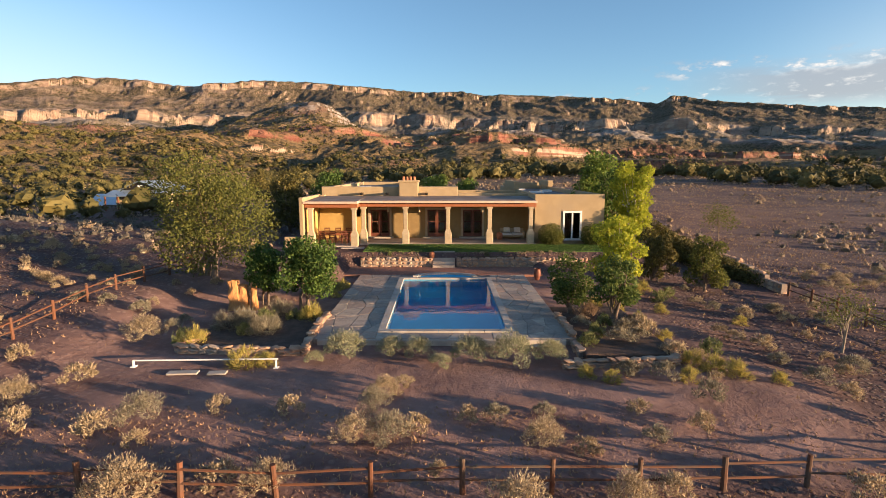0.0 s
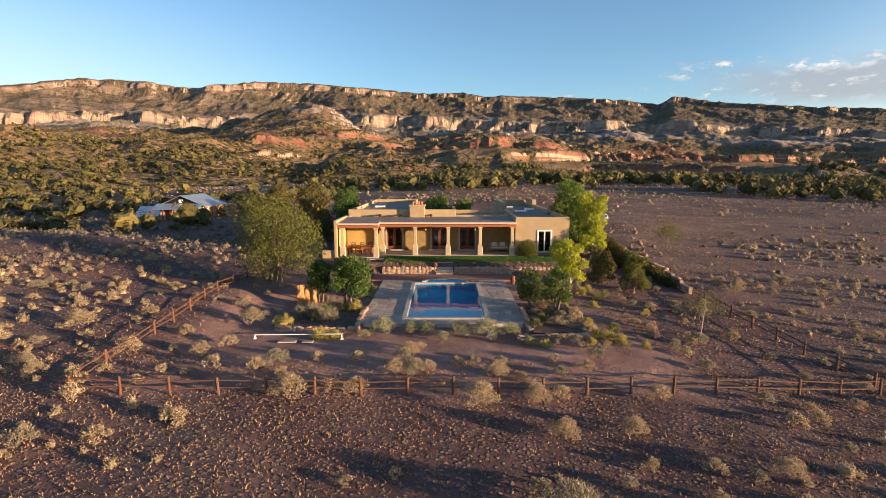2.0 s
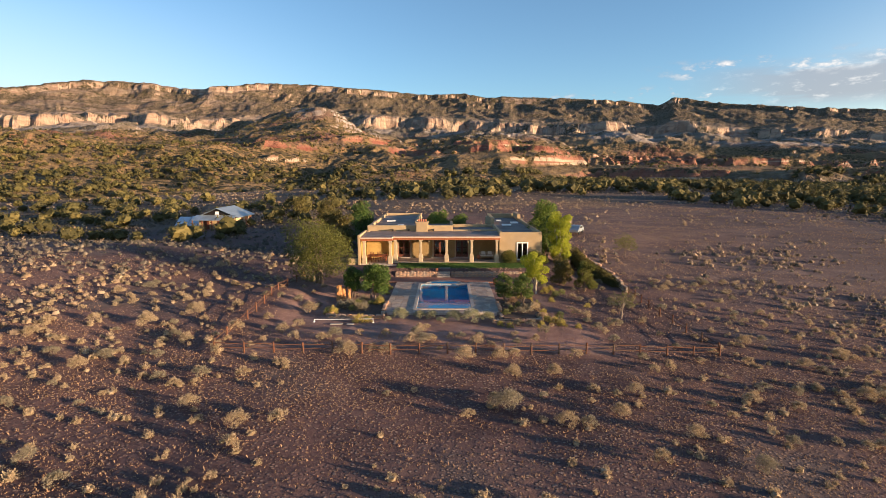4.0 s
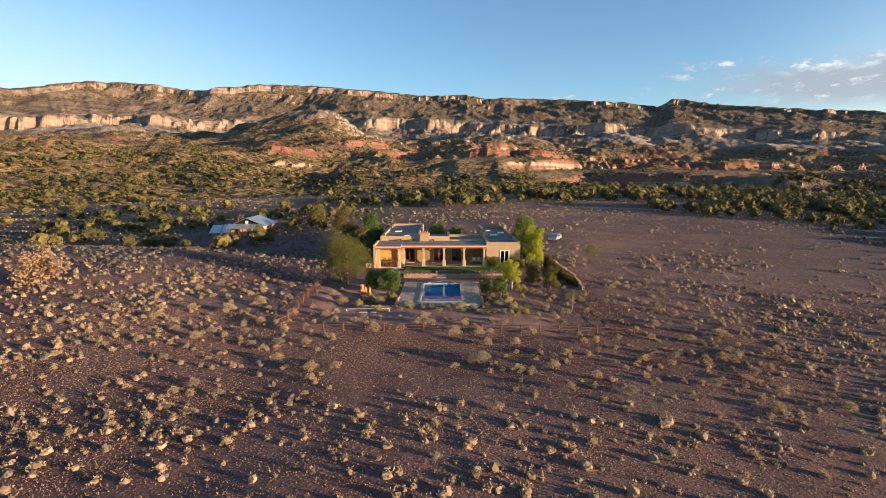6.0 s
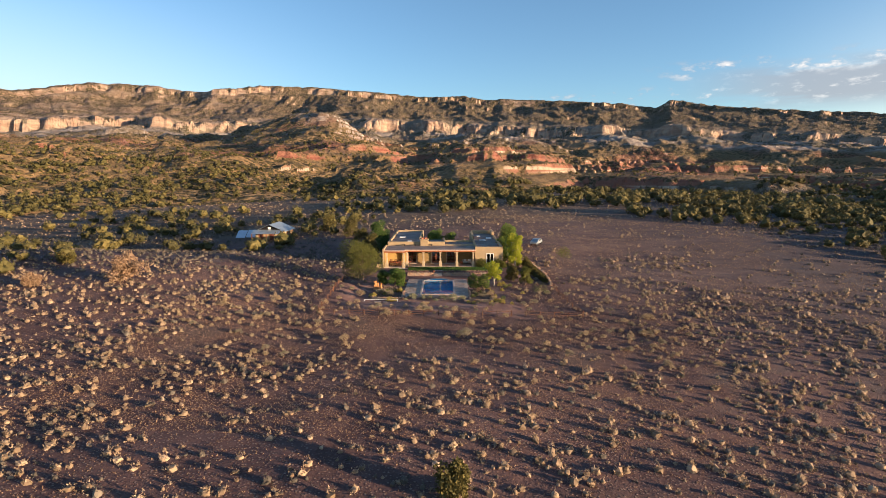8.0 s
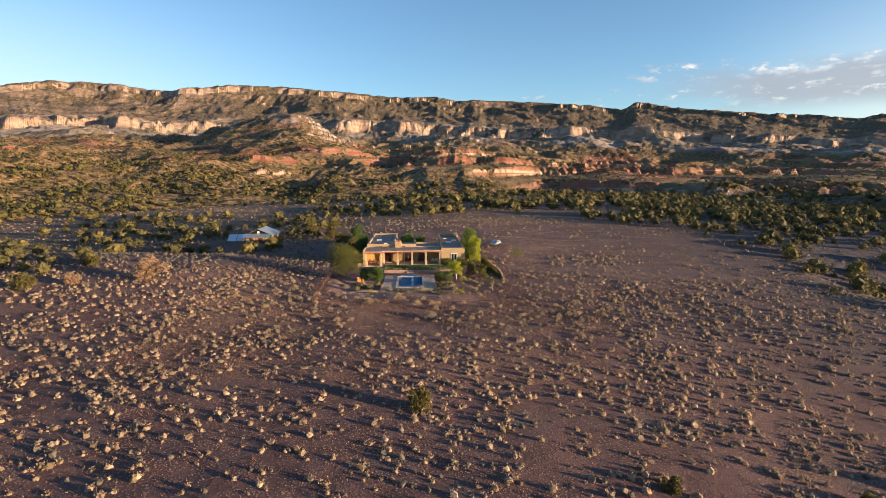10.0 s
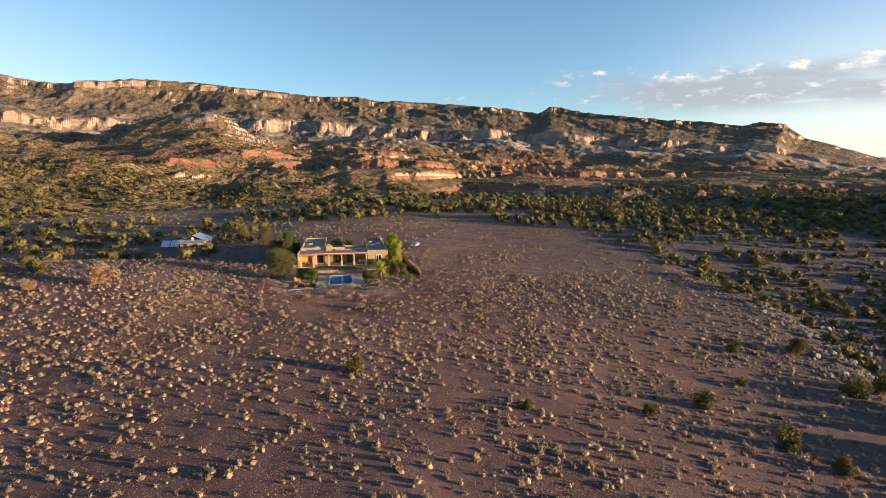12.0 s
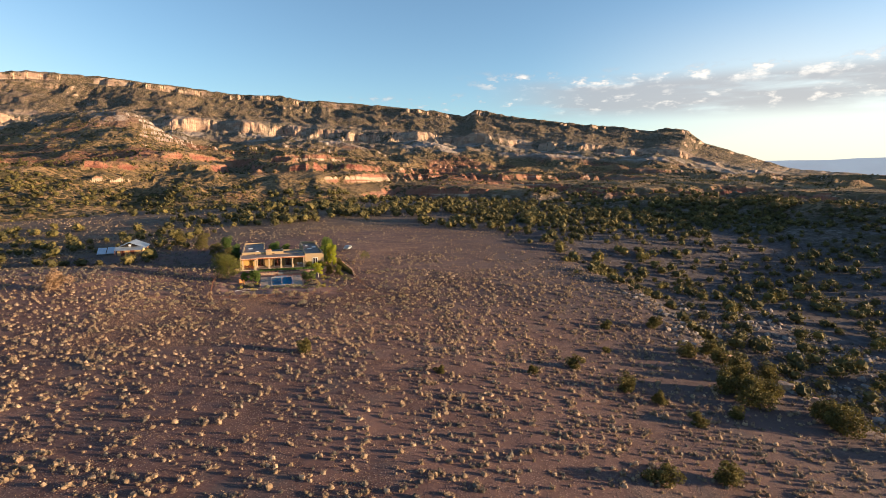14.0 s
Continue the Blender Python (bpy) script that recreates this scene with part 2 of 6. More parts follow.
def flagstone():
    """Mottled paving slabs, each of its own tone, with darker stains and a pitted face."""
    k = Nodes("mottled_flagstone")
    rnd = k.n.new("ShaderNodeObjectInfo").outputs["Random"]
    col = k.mix(k.step(rnd, 0.1, 0.9), (0.31, 0.245, 0.20), (0.50, 0.395, 0.305))
    col = k.mix(k.step(rnd, 0.72, 0.80), col, (0.36, 0.26, 0.20))
    col = k.mix(k.step(k.noise(1.7, 6, 0.65), 0.45, 0.66, 0, 0.6), col, (0.19, 0.16, 0.145))
    col = k.mix(k.step(k.noise(9.0, 5, 0.7), 0.48, 0.70, 0, 0.45), col, (0.46, 0.40, 0.35))
    n = k.bump(k.noise(3.0, 6, 0.6), 0.02)
    k.bump(k.noise(40.0, 4, 0.6), 0.004, 1.0, n)
    return k.done(col, 0.82)


def glass_pane():
    k = Nodes("dark_window_glass")
    k.bsdf.inputs["Transmission Weight"].default_value = 1.0
    k.bsdf.inputs["IOR"].default_value = 1.45
    return k.done((0.75, 0.8, 0.8), 0.02)


def pool_water():
    k = Nodes("pool_water")
    k.bsdf.inputs["Transmission Weight"].default_value = 1.0
    k.bsdf.inputs["IOR"].default_value = 1.33
    k.bsdf.inputs["Specular IOR Level"].default_value = 0.5
    k.bump(k.noise(1.3, 3), 0.006)
    return k.done((0.34, 0.88, 1.0), 0.015)


# Pale base and faint emission stand in for the haze over the distance.
M_FAR = surface("hazed_far_rock", (0.62, 0.56, 0.52), (0.68, 0.62, 0.57), 0.004, 0.95, 0)
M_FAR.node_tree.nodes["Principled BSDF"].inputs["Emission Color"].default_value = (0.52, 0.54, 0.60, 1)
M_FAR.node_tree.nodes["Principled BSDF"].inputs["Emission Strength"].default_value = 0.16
M_SOIL, M_MESA, M_GLASS, M_WATER = desert_soil(), mesa_rock(), glass_pane(), pool_water()
M_ADOBE = surface("tan_stucco", (0.365, 0.268, 0.155), (0.42, 0.312, 0.185), 1.2, 0.92, 0.012, 25, c=(0.37, 0.28, 0.18))
# Stucco darkened for the back wall: shade under the porch roof put into colour.
M_PORCH_SHADE = surface("shaded_porch_stucco", (0.265, 0.18, 0.082), (0.31, 0.215, 0.10), 1.2, 0.92, 0.012, 25)
M_GOLD = surface("golden_porch_plaster", (0.43, 0.29, 0.105), (0.50, 0.34, 0.125), 1.2, 0.9, 0.010, 25)
M_ROOF = surface("roof_membrane", (0.20, 0.155, 0.135), (0.27, 0.215, 0.19), 0.8, 0.9, 0.006, 12, c=(0.33, 0.29, 0.26))
M_TRIM = surface("cream_paint", (0.40, 0.315, 0.205), (0.46, 0.365, 0.245), 4, 0.6, 0.002)
M_BEAM = surface("red_stained_wood", (0.28, 0.095, 0.045), (0.36, 0.135, 0.065), 6, 0.6, 0.004, 30, stretch=(1, 8, 8))
M_FASCIA = surface("weathered_fascia", (0.58, 0.40, 0.30), (0.64, 0.46, 0.36), 3, 0.7, 0.002)
M_DOOR = surface("dark_red_door_wood", (0.13, 0.045, 0.03), (0.19, 0.07, 0.045), 5, 0.5, 0.003, 40)
M_CLAY = surface("terracotta", (0.40, 0.14, 0.07), (0.48, 0.19, 0.10), 8, 0.8, 0.004)
M_IRON = surface("dark_iron", (0.03, 0.026, 0.024), (0.05, 0.042, 0.038), 10, 0.5, 0.002, metal=0.6)
M_STONE = surface("warm_fieldstone", (0.34, 0.20, 0.13), (0.46, 0.30, 0.20), 2.5, 0.9, 0.03, 8, c=(0.40, 0.32, 0.25))
M_FLAG = surface("grey_flagstone", (0.39, 0.325, 0.27), (0.47, 0.40, 0.335), 1.0, 0.8, 0.008, 9, c=(0.42, 0.32, 0.25))
M_SLAB = flagstone()
M_JOINT = surface("sandy_joint", (0.25, 0.195, 0.16), (0.30, 0.24, 0.20), 5, 0.95, 0.006, 40)
M_COPING = surface("pale_coping_stone", (0.39, 0.335, 0.285), (0.46, 0.40, 0.34), 2, 0.7, 0.004, 30)
M_BOULDER = surface("grey_boulder", (0.20, 0.18, 0.165), (0.30, 0.27, 0.25), 0.8, 0.9, 0.05, 5, c=(0.26, 0.19, 0.15))
M_BRICK = surface("red_gravel_brick", (0.26, 0.115, 0.08), (0.34, 0.165, 0.115), 6, 0.92, 0.02, 11, c=(0.23, 0.13, 0.10))
M_PLASTER = surface("blue_pool_plaster", (0.02, 0.36, 0.62), (0.03, 0.41, 0.68), 1.0, 0.7, 0.002)
M_GRASS = foliage("lawn_grass", (0.05, 0.10, 0.018), (0.08, 0.15, 0.03), (0.12, 0.17, 0.04), 0.2)
M_TURF = surface("lawn_turf", (0.05, 0.095, 0.02), (0.085, 0.14, 0.035), 1.5, 0.95, 0.05, 30)
M_BEDSOIL = surface("dark_bed_soil", (0.085, 0.058, 0.045), (0.13, 0.085, 0.065), 3, 0.95, 0.04, 12)
M_FENCE = surface("red_cedar_rail", (0.15, 0.058, 0.03), (0.11, 0.055, 0.036), 4, 0.8, 0.006, 20, c=(0.10, 0.07, 0.052))
M_BARK = surface("grey_brown_bark", (0.13, 0.095, 0.07), (0.20, 0.15, 0.115), 9, 0.9, 0.02, 25, stretch=(4, 4, 1))
M_PALE = surface("pale_aspen_bark", (0.48, 0.42, 0.33), (0.58, 0.52, 0.43), 6, 0.8, 0.01, 20)
M_TWIG = surface("grey_tan_bark", (0.24, 0.19, 0.14), (0.31, 0.25, 0.19), 8, 0.85, 0.01, 20)
M_TIN = surface("blue_grey_metal_roof", (0.30, 0.36, 0.40), (0.38, 0.44, 0.48), 0.7, 0.42, 0.003, 10, metal=0.6)
M_PANEL = surface("solar_panel", (0.52, 0.58, 0.66), (0.58, 0.64, 0.72), 0.8, 0.3, 0.0, metal=0.2)
M_WHITE = surface("white_paint", (0.72, 0.72, 0.70), (0.78, 0.78, 0.76), 2, 0.5, 0.001)
M_LOG = surface("orange_weathered_log", (0.50, 0.24, 0.09), (0.40, 0.19, 0.08), 7, 0.85, 0.03, 9, stretch=(3, 3, 1))
M_CUSH = surface("white_cushion", (0.66, 0.62, 0.56), (0.72, 0.69, 0.63), 8, 0.9, 0.004)
M_RUBBER = surface("black_rubber", (0.02, 0.02, 0.02), (0.03, 0.03, 0.03), 8, 0.8, 0.002)
F_SAGE = foliage("sagebrush_leaves", (0.25, 0.19, 0.118), (0.385, 0.298, 0.19), (0.54, 0.43, 0.285), 0.25)
F_FIELD = foliage("sage_field_leaves", (0.20, 0.143, 0.092), (0.34, 0.248, 0.163), (0.52, 0.39, 0.262), 0.22)
# Grey sage leaves, darkened further so the colour carries shade on the plain.
F_SHADEGREY = foliage("shaded_grey_sage_leaves", (0.08, 0.069, 0.056), (0.135, 0.114, 0.09), (0.22, 0.186, 0.142), 0.12)
F_GREYSAGE = foliage("grey_sage_leaves", (0.18, 0.155, 0.11), (0.27, 0.235, 0.165), (0.38, 0.33, 0.23), 0.25)
F_SAGEGREEN = foliage("grey_green_sage_leaves", (0.19, 0.19, 0.115), (0.29, 0.285, 0.175), (0.42, 0.40, 0.25), 0.25)
F_STRAW = foliage("dry_grass", (0.26, 0.16, 0.095), (0.34, 0.22, 0.13), (0.44, 0.30, 0.18), 0.15)
F_RABBIT = foliage("yellow_rabbitbrush", (0.26, 0.225, 0.07), (0.37, 0.31, 0.09), (0.50, 0.40, 0.105), 0.3)
F_JUNI = foliage("juniper_leaves", (0.068, 0.062, 0.020), (0.118, 0.103, 0.030), (0.19, 0.152, 0.043), 0.22)
F_BELT = foliage("juniper_belt_leaves", (0.056, 0.052, 0.020), (0.096, 0.085, 0.029), (0.155, 0.127, 0.043), 0.2)
F_DARK = foliage("dark_garden_leaves", (0.055, 0.085, 0.022), (0.095, 0.135, 0.034), (0.15, 0.18, 0.048), 0.35)
F_OLIVE = foliage("olive_tree_leaves", (0.075, 0.084, 0.02), (0.13, 0.137, 0.03), (0.20, 0.185, 0.045), 0.3)
F_DEEP = foliage("deep_green_leaves", (0.042, 0.08, 0.017), (0.083, 0.14, 0.03), (0.14, 0.19, 0.042), 0.3)
F_LIME = foliage("yellow_green_leaves", (0.25, 0.29, 0.03), (0.37, 0.395, 0.042), (0.52, 0.49, 0.058), 0.45)
F_GREEN = foliage("cottonwood_leaves", (0.08, 0.13, 0.025), (0.14, 0.20, 0.04), (0.22, 0.26, 0.05), 0.35)
F_HERB = foliage("muted_herb_leaves", (0.11, 0.125, 0.045), (0.18, 0.19, 0.075), (0.27, 0.265, 0.12), 0.25)
F_RUST = foliage("rusty_shrub_leaves", (0.23, 0.148, 0.092), (0.30, 0.20, 0.125), (0.38, 0.265, 0.17), 0.25)


# ---- shape helpers ----
def part(name, bm, material, parent=None, label=""):
    """Link a bmesh as one mesh object, under a thing where one is given."""
    me = bpy.data.meshes.new(name)
    bm.to_mesh(me)
    bm.free()
    me.materials.append(material)
    ob = new(name, me)
    ob.parent = parent
    return tagged(ob, label)


def thing(name, label, category, group="", kind="", at=(0, 0, 0)):
    ob = new(name)
    ob.location = at
    return tagged(ob, label, category, group, kind)


def mesh_from(name, verts, faces, material, smooth=False):
    """A mesh object from arrays of corners and of equal-sided faces."""
    verts, faces = np.asarray(verts, np.float32), np.asarray(faces, np.int32)
    me = bpy.data.meshes.new(name)
    me.vertices.add(len(verts))
    me.vertices.foreach_set("co", verts.ravel())
    k = faces.shape[1]
    me.loops.add(faces.size)
    me.loops.foreach_set("vertex_index", faces.ravel())
    me.polygons.add(len(faces))
    me.polygons.foreach_set("loop_start", np.arange(len(faces), dtype=np.int32) * k)
    me.polygons.foreach_set("use_smooth", np.full(len(faces), smooth))
    me.update(calc_edges=True)
    me.materials.append(material)
    return me


def box(bm, x0, x1, y0, y1, z0, z1, bevel=0.0):
    made = bmesh.ops.create_cube(bm, size=1.0, matrix=Matrix.LocRotScale(((x0 + x1) / 2, (y0 + y1) / 2, (z0 + z1) / 2), None, (x1 - x0, y1 - y0, z1 - z0)))
    if bevel:
        edges = list({e for v in made["verts"] for e in v.link_edges})
        bmesh.ops.bevel(bm, geom=edges, offset=bevel, segments=2, affect='EDGES', profile=0.6)
    return bm


def bx(x0, x1, y0, y1, z0, z1, bevel=0.0):
    return box(bmesh.new(), x0, x1, y0, y1, z0, z1, bevel)


def rod(bm, a, b, r, sides=8, r2=None):
    a, b = Vector(a), Vector(b)
    d = b - a
    m = Matrix.Translation((a + b) / 2) @ d.to_track_quat('Z', 'Y').to_matrix().to_4x4()
    bmesh.ops.create_cone(bm, cap_ends=True, segments=sides, radius1=r, radius2=r if r2 is None else r2, depth=d.length, matrix=m)
    return bm


def smooth01(v, a, b):
    t = np.clip((v - a) / (b - a), 0, 1)
    return t * t * (3 - 2 * t)


TABLE = np.random.RandomState(7).rand(256, 256)


def vnoise(x, y):
    xi, yi = np.floor(x).astype(int), np.floor(y).astype(int)
    fx, fy = x - xi, y - yi
    fx, fy = fx * fx * (3 - 2 * fx), fy * fy * (3 - 2 * fy)
    a, b = TABLE[xi & 255, yi & 255], TABLE[(xi + 1) & 255, yi & 255]
    c, d = TABLE[xi & 255, (yi + 1) & 255], TABLE[(xi + 1) & 255, (yi + 1) & 255]
    return (a * (1 - fx) + b * fx) * (1 - fy) + (c * (1 - fx) + d * fx) * fy


def fbm(x, y, octaves=4, gain=0.5):
    total, amp, norm = 0.0, 1.0, 0.0
    for i in range(octaves):
        total = total + amp * vnoise(x * 2 ** i + 17.3 * i, y * 2 ** i + 31.7 * i)
        norm += amp
        amp *= gain
    return total / norm


def ridged(x, y, octaves=4, gain=0.5):
    total, amp, norm = 0.0, 1.0, 0.0
    for i in range(octaves):
        total = total + amp * (1 - np.abs(2 * vnoise(x * 2 ** i + 41.1 * i, y * 2 ** i + 11.9 * i) - 1))
        norm += amp
        amp *= gain
    return total / norm


# ---- ground ----
DECK_Z, PAD_Z = 1.30, 2.25


def rect_weight(x, y, x0, x1, y0, y1, margin):
    d = np.maximum(np.maximum(x0 - x, x - x1), np.maximum(y0 - y, y - y1))
    return 1 - smooth01(d, 0, margin)


def ground_z(x, y):
    x, y = np.asarray(x, float), np.asarray(y, float)
    near = 0.35 - 0.035 * np.clip(x, -70, 140) + 0.04 * np.clip(y - 3, 0, 37)
    near = near - 4.5 * smooth01(x, -4, 72) * smooth01(y, 5, -30)
    near = near - 0.025 * np.clip(x - 58, 0, 90) * smooth01(y, 60, 20)
    near = near + 1.2 * smooth01(x, -20, -46) * smooth01(y, -10, 10) * smooth01(y, 60, 30)
    back = 2.4 + 0.03 * np.clip(y - 45, 0, 130) + 0.028 * np.clip(x, -150, 0) - 0.02 * np.clip(x - 75, 0, 150) - 0.02 * np.clip(x, 0, 60) * smooth01(y, 110, 50)
    z = near + (back - near) * smooth01(y, 38, 72)
    z = z - 12 * smooth01(np.hypot(x, y), 260, 900)
    z = z + (fbm(x / 14, y / 14, 3) - 0.5) * (0.62 - 0.3 * smooth01(x, 20, 60)) + (fbm(x / 3.2 + 9, y / 3.2, 3) - 0.5) * 0.17
    rimx = np.interp(y, [-90, -60, -40, -20, 5, 30], [80, 80, 84, 90, 98, 98]) + 8 * (fbm(x / 20 + 4, y / 20, 3) - 0.5)
    z = z - 3.6 * smooth01(x - rimx, 0, 9) * smooth01(y, 70, 20) * smooth01(x, 240, 160)
    arroyo = smooth01(x + 0.35 * y - 10 * fbm(x / 18, y / 18, 3), 60, 66) * smooth01(y, -30, -45) * smooth01(x, 130, 90)
    z = z - arroyo * (1.2 + 2.0 * ridged(x / 9, y / 9, 3))
    z = z + (0.95 - z) * 0.7 * rect_weight(x, y, -12, 10, 15.5, 25, 3.0)
    z = z + (PAD_Z - 0.06 - z) * rect_weight(x, y, -11.8, 13.2, 34.7, 66, 0.5 + 2.5 * smooth01(np.abs(x - 0.7), 9, 14))
    z = z + (DECK_Z - 0.12 - z) * rect_weight(x, y, -6.2, 6.2, 19.6, 34.4, 0.35)
    z = z - 2.9 * rect_weight(x, y, -2.8, 3.05, 19.95, 31.9, 0.05)
    return z


def gz(x, y):
    return float(ground_z(x, y))


def spaced(lo, hi, step, far, growth=1.07):
    core = list(np.arange(lo, hi + step / 2, step))
    for sign, edge, store in ((-1, lo, []), (1, hi, [])):
        d, s = edge, step
        while abs(d) < far:
            s = min(s * growth, 260)
            d += sign * s
            store.append(d)
        core = store[::-1] + core if sign < 0 else core + store
    return np.array(core)


def grid_faces(nx, ny):
    i = np.arange(ny - 1)[:, None] * nx + np.arange(nx - 1)[None, :]
    return np.stack([i, i + 1, i + nx + 1, i + nx], -1).reshape(-1, 4)


gx, gy = spaced(-32, 34, 0.55, 4700), spaced(-80, 36, 0.55, 4700)
GX, GY = np.meshgrid(gx, gy)
ground = new("ground", mesh_from("ground", np.stack([GX, GY, ground_z(GX, GY)], -1).reshape(-1, 3), grid_faces(len(gx), len(gy)), M_SOIL, True))
tagged(ground, "red-brown desert soil with pebbles and dry tufts", "ground", kind="structure")


# ---- the mesa: a sheet in rings round the plain, terraced into cliffs ----
RIDGE_AZ = [-90, -60, -46, -39.8, -34.7, -29.5, -25.8, -22.2, -19.5, -13.4, -8.7, -2.7, 2.2, 4.6, 7.0, 11.8, 18.6, 22.0, 23.2, 24.6, 25.9, 28.4, 33.4, 38.6, 42.0, 43.6, 45.5, 47.0, 50.5, 54.5, 62, 72]
RIDGE_EL = [6.0, 6.6, 7.0, 7.3, 8.3, 8.5, 8.1, 8.6, 9.15, 9.25, 9.0, 8.4, 8.55, 8.15, 8.2, 7.9, 7.4, 6.85, 7.42, 7.45, 7.05, 6.65, 6.05, 5.5, 4.95, 5.3, 4.95, 3.7, 2.5, 1.1, 0.45, 0.2]
PROFILE_S = [0.0, 0.07, 0.095, 0.15, 0.21, 0.30, 0.40, 0.50, 0.60, 0.650, 0.672, 0.80, 0.92, 0.975, 1.0, 1.05, 1.25]
PROFILE_H = [-0.05, -0.01, 0.012, 0.055, 0.098, 0.13, 0.165, 0.215, 0.305, 0.365, 0.44, 0.60, 0.80, 0.92, 1.0, 1.0, 0.94]


def stairs(h, period, hard, shift):
    """Pull even heights into beds: a gentle tread and a steep riser for each."""
    k = h / period + shift
    step = np.floor(k)
    rise = smooth01(k - step, 0.62, 0.94)
    return h + hard * ((step + 0.25 * (k - step) + 0.75 * rise - shift) * period - h)


def mesa_z(az, r):
    x, y = r * np.sin(az), r * np.cos(az)
    deg = np.degrees(az)
    crest = 2850 + 260 * (fbm(deg / 8 + 5, deg * 0, 3) - 0.5)
    top = crest * np.tan(np.radians(np.interp(deg, RIDGE_AZ, RIDGE_EL) + 0.16 * (fbm(deg * 1.3, deg * 0 + 7, 3) - 0.5)))
    s = r / crest
    wx, wy = x + 150 * fbm(x / 330, y / 330 + 5, 3), y + 150 * fbm(x / 330 + 9, y / 330, 3)
    spur = ridged(wx / 520 + 3.1, wy / 900 + 1.7, 5, 0.55)
    gully = ridged(wx / 150 + 1.3, wy / 320 + 4.2, 4, 0.55)
    hang = smooth01(s, 0.30, 0.48) * smooth01(s, 1.02, 0.93)
    s2 = s + ((spur - 0.60) * 0.15 + (gully - 0.58) * 0.035) * hang
    lean = 1 - 0.72 * smooth01(deg, 2, 24) * smooth01(s, 0.56, 0.40)
    h = top * np.interp(s2, PROFILE_S, PROFILE_H) * np.where(s2 > 0.08, lean, 1)
    side = np.where(deg < -13.5, 9.0, 4.2)
    h = h + 62 * np.exp(-((deg + 13.5) / side) ** 2) * np.exp(-((r - 1080) / 260) ** 2) * (0.55 + 0.9 * fbm(x / 150, y / 150, 4))
    h = h - 26 * np.exp(-((deg + 3.5) / 3.0) ** 2) * np.exp(-((r - 640) / 190) ** 2)
    side_on = smooth01(deg, 104, 78)
    rough = smooth01(s, 0.075, 0.13) * smooth01(s, 0.66, 0.50) * side_on
    h = h + ((ridged(wx / 260 + 6, wy / 330, 4, 0.5) - 0.58) * 44 + (ridged(wx / 90, wy / 110, 4, 0.55) - 0.58) * 20) * rough
    h = h + (ridged(x / 34, y / 40, 3) - 0.58) * 5.0 * smooth01(s, 0.075, 0.11) + (fbm(x / 16, y / 16, 2) - 0.5) * 5 * smooth01(s, 0.3, 0.6)
    wild = side_on * smooth01(deg, 6, 26) * smooth01(r, 215, 330) * smooth01(r, 1900, 1200)
    h = np.maximum(h - 30 * (1 - side_on), -12 - 30 * smooth01(deg, 74, 104) + wild * (26 * ridged(wx / 150 + 2, wy / 170, 5) + 20 * smooth01(r, 300, 1200)))
    mod = fbm(x / 260 + 8, y / 260, 3)
    patch = smooth01(fbm(x / 170 + 31, y / 170, 3), 0.36, 0.56)
    low = smooth01(h, -4, 8) * smooth01(s, 0.56, 0.44)
    h = stairs(h, 12.0, 0.95 * low * patch * (0.4 + 0.6 * smooth01(deg, -14, -4)), 1.6 * mod)
    h = stairs(h, 46.0, 0.14 * smooth01(s, 0.5, 0.62) * smooth01(fbm(x / 300 + 3, y / 300 + 9, 3), 0.35, 0.6), 1.2 * mod)
    cut = (h / top - 0.405 - 0.10 * (fbm(deg / 6 + 2, deg * 0, 3) - 0.5)) / 0.085
    h = h + top * 0.060 * smooth01(fbm(deg / 1.6 + 2, r / 260, 4), 0.36, 0.50) * (smooth01(cut, -0.10, 0.10) - np.clip(0.5 + cut * 0.5, 0, 1))
    rim = (h / top - 0.935) / 0.05
    h = h + top * 0.05 * smooth01(fbm(deg / 4, deg * 0 + 2, 2), 0.15, 0.36) * (smooth01(rim, -0.12, 0.12) - np.clip(0.5 + rim * 0.5, 0, 1))
    h = h - 10 * smooth01(r, 252, 205) * smooth01(deg, 15, 45)
    return x, y, h, h / np.maximum(top, 120)


az = np.radians(np.concatenate([np.linspace(-72, -45, 50, endpoint=False), np.linspace(-45, 64, 800, endpoint=False), np.linspace(64, 118, 110)]))
rr = 205 * (3560 / 205) ** np.linspace(0, 1, 270)
AZ, RR = np.meshgrid(az, rr)
MX, MY, MZ, BED = mesa_z(AZ, RR)
mesa = new("mesa", mesh_from("mesa", np.stack([MX, MY, MZ], -1).reshape(-1, 3), grid_faces(len(az), len(rr)), M_MESA, False))
mesa.data.attributes.new("bed", 'FLOAT', 'POINT').data.foreach_set("value", BED.astype(np.float32).ravel())
tagged(mesa, "long sandstone mesa with cream cliffs, red foothills and dark scrub", "mountain", kind="structure")

# a flat mesa far beyond the ridge's end
fa, fr = np.meshgrid(np.radians(np.linspace(38, 100, 120)), np.linspace(3900, 4700, 14))
fz = -30 + 175 * smooth01(fr, 3900, 4350) * (0.75 + 0.35 * fbm(np.degrees(fa) / 8, fa * 0, 3)) * smooth01(np.degrees(fa), 40, 47)
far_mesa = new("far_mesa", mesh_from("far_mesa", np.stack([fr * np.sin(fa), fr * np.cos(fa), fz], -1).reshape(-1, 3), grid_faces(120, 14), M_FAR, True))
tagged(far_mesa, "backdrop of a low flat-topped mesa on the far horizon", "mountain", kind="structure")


# ---- plants ----
def diamonds(c, a, b):
    """Leaves at c with half-lengths a and half-widths b: corners and faces."""
    v = np.stack([c - a, c + b, c + a, c - b], 1).reshape(-1, 3)
    return v, np.arange(len(v)).reshape(-1, 4)


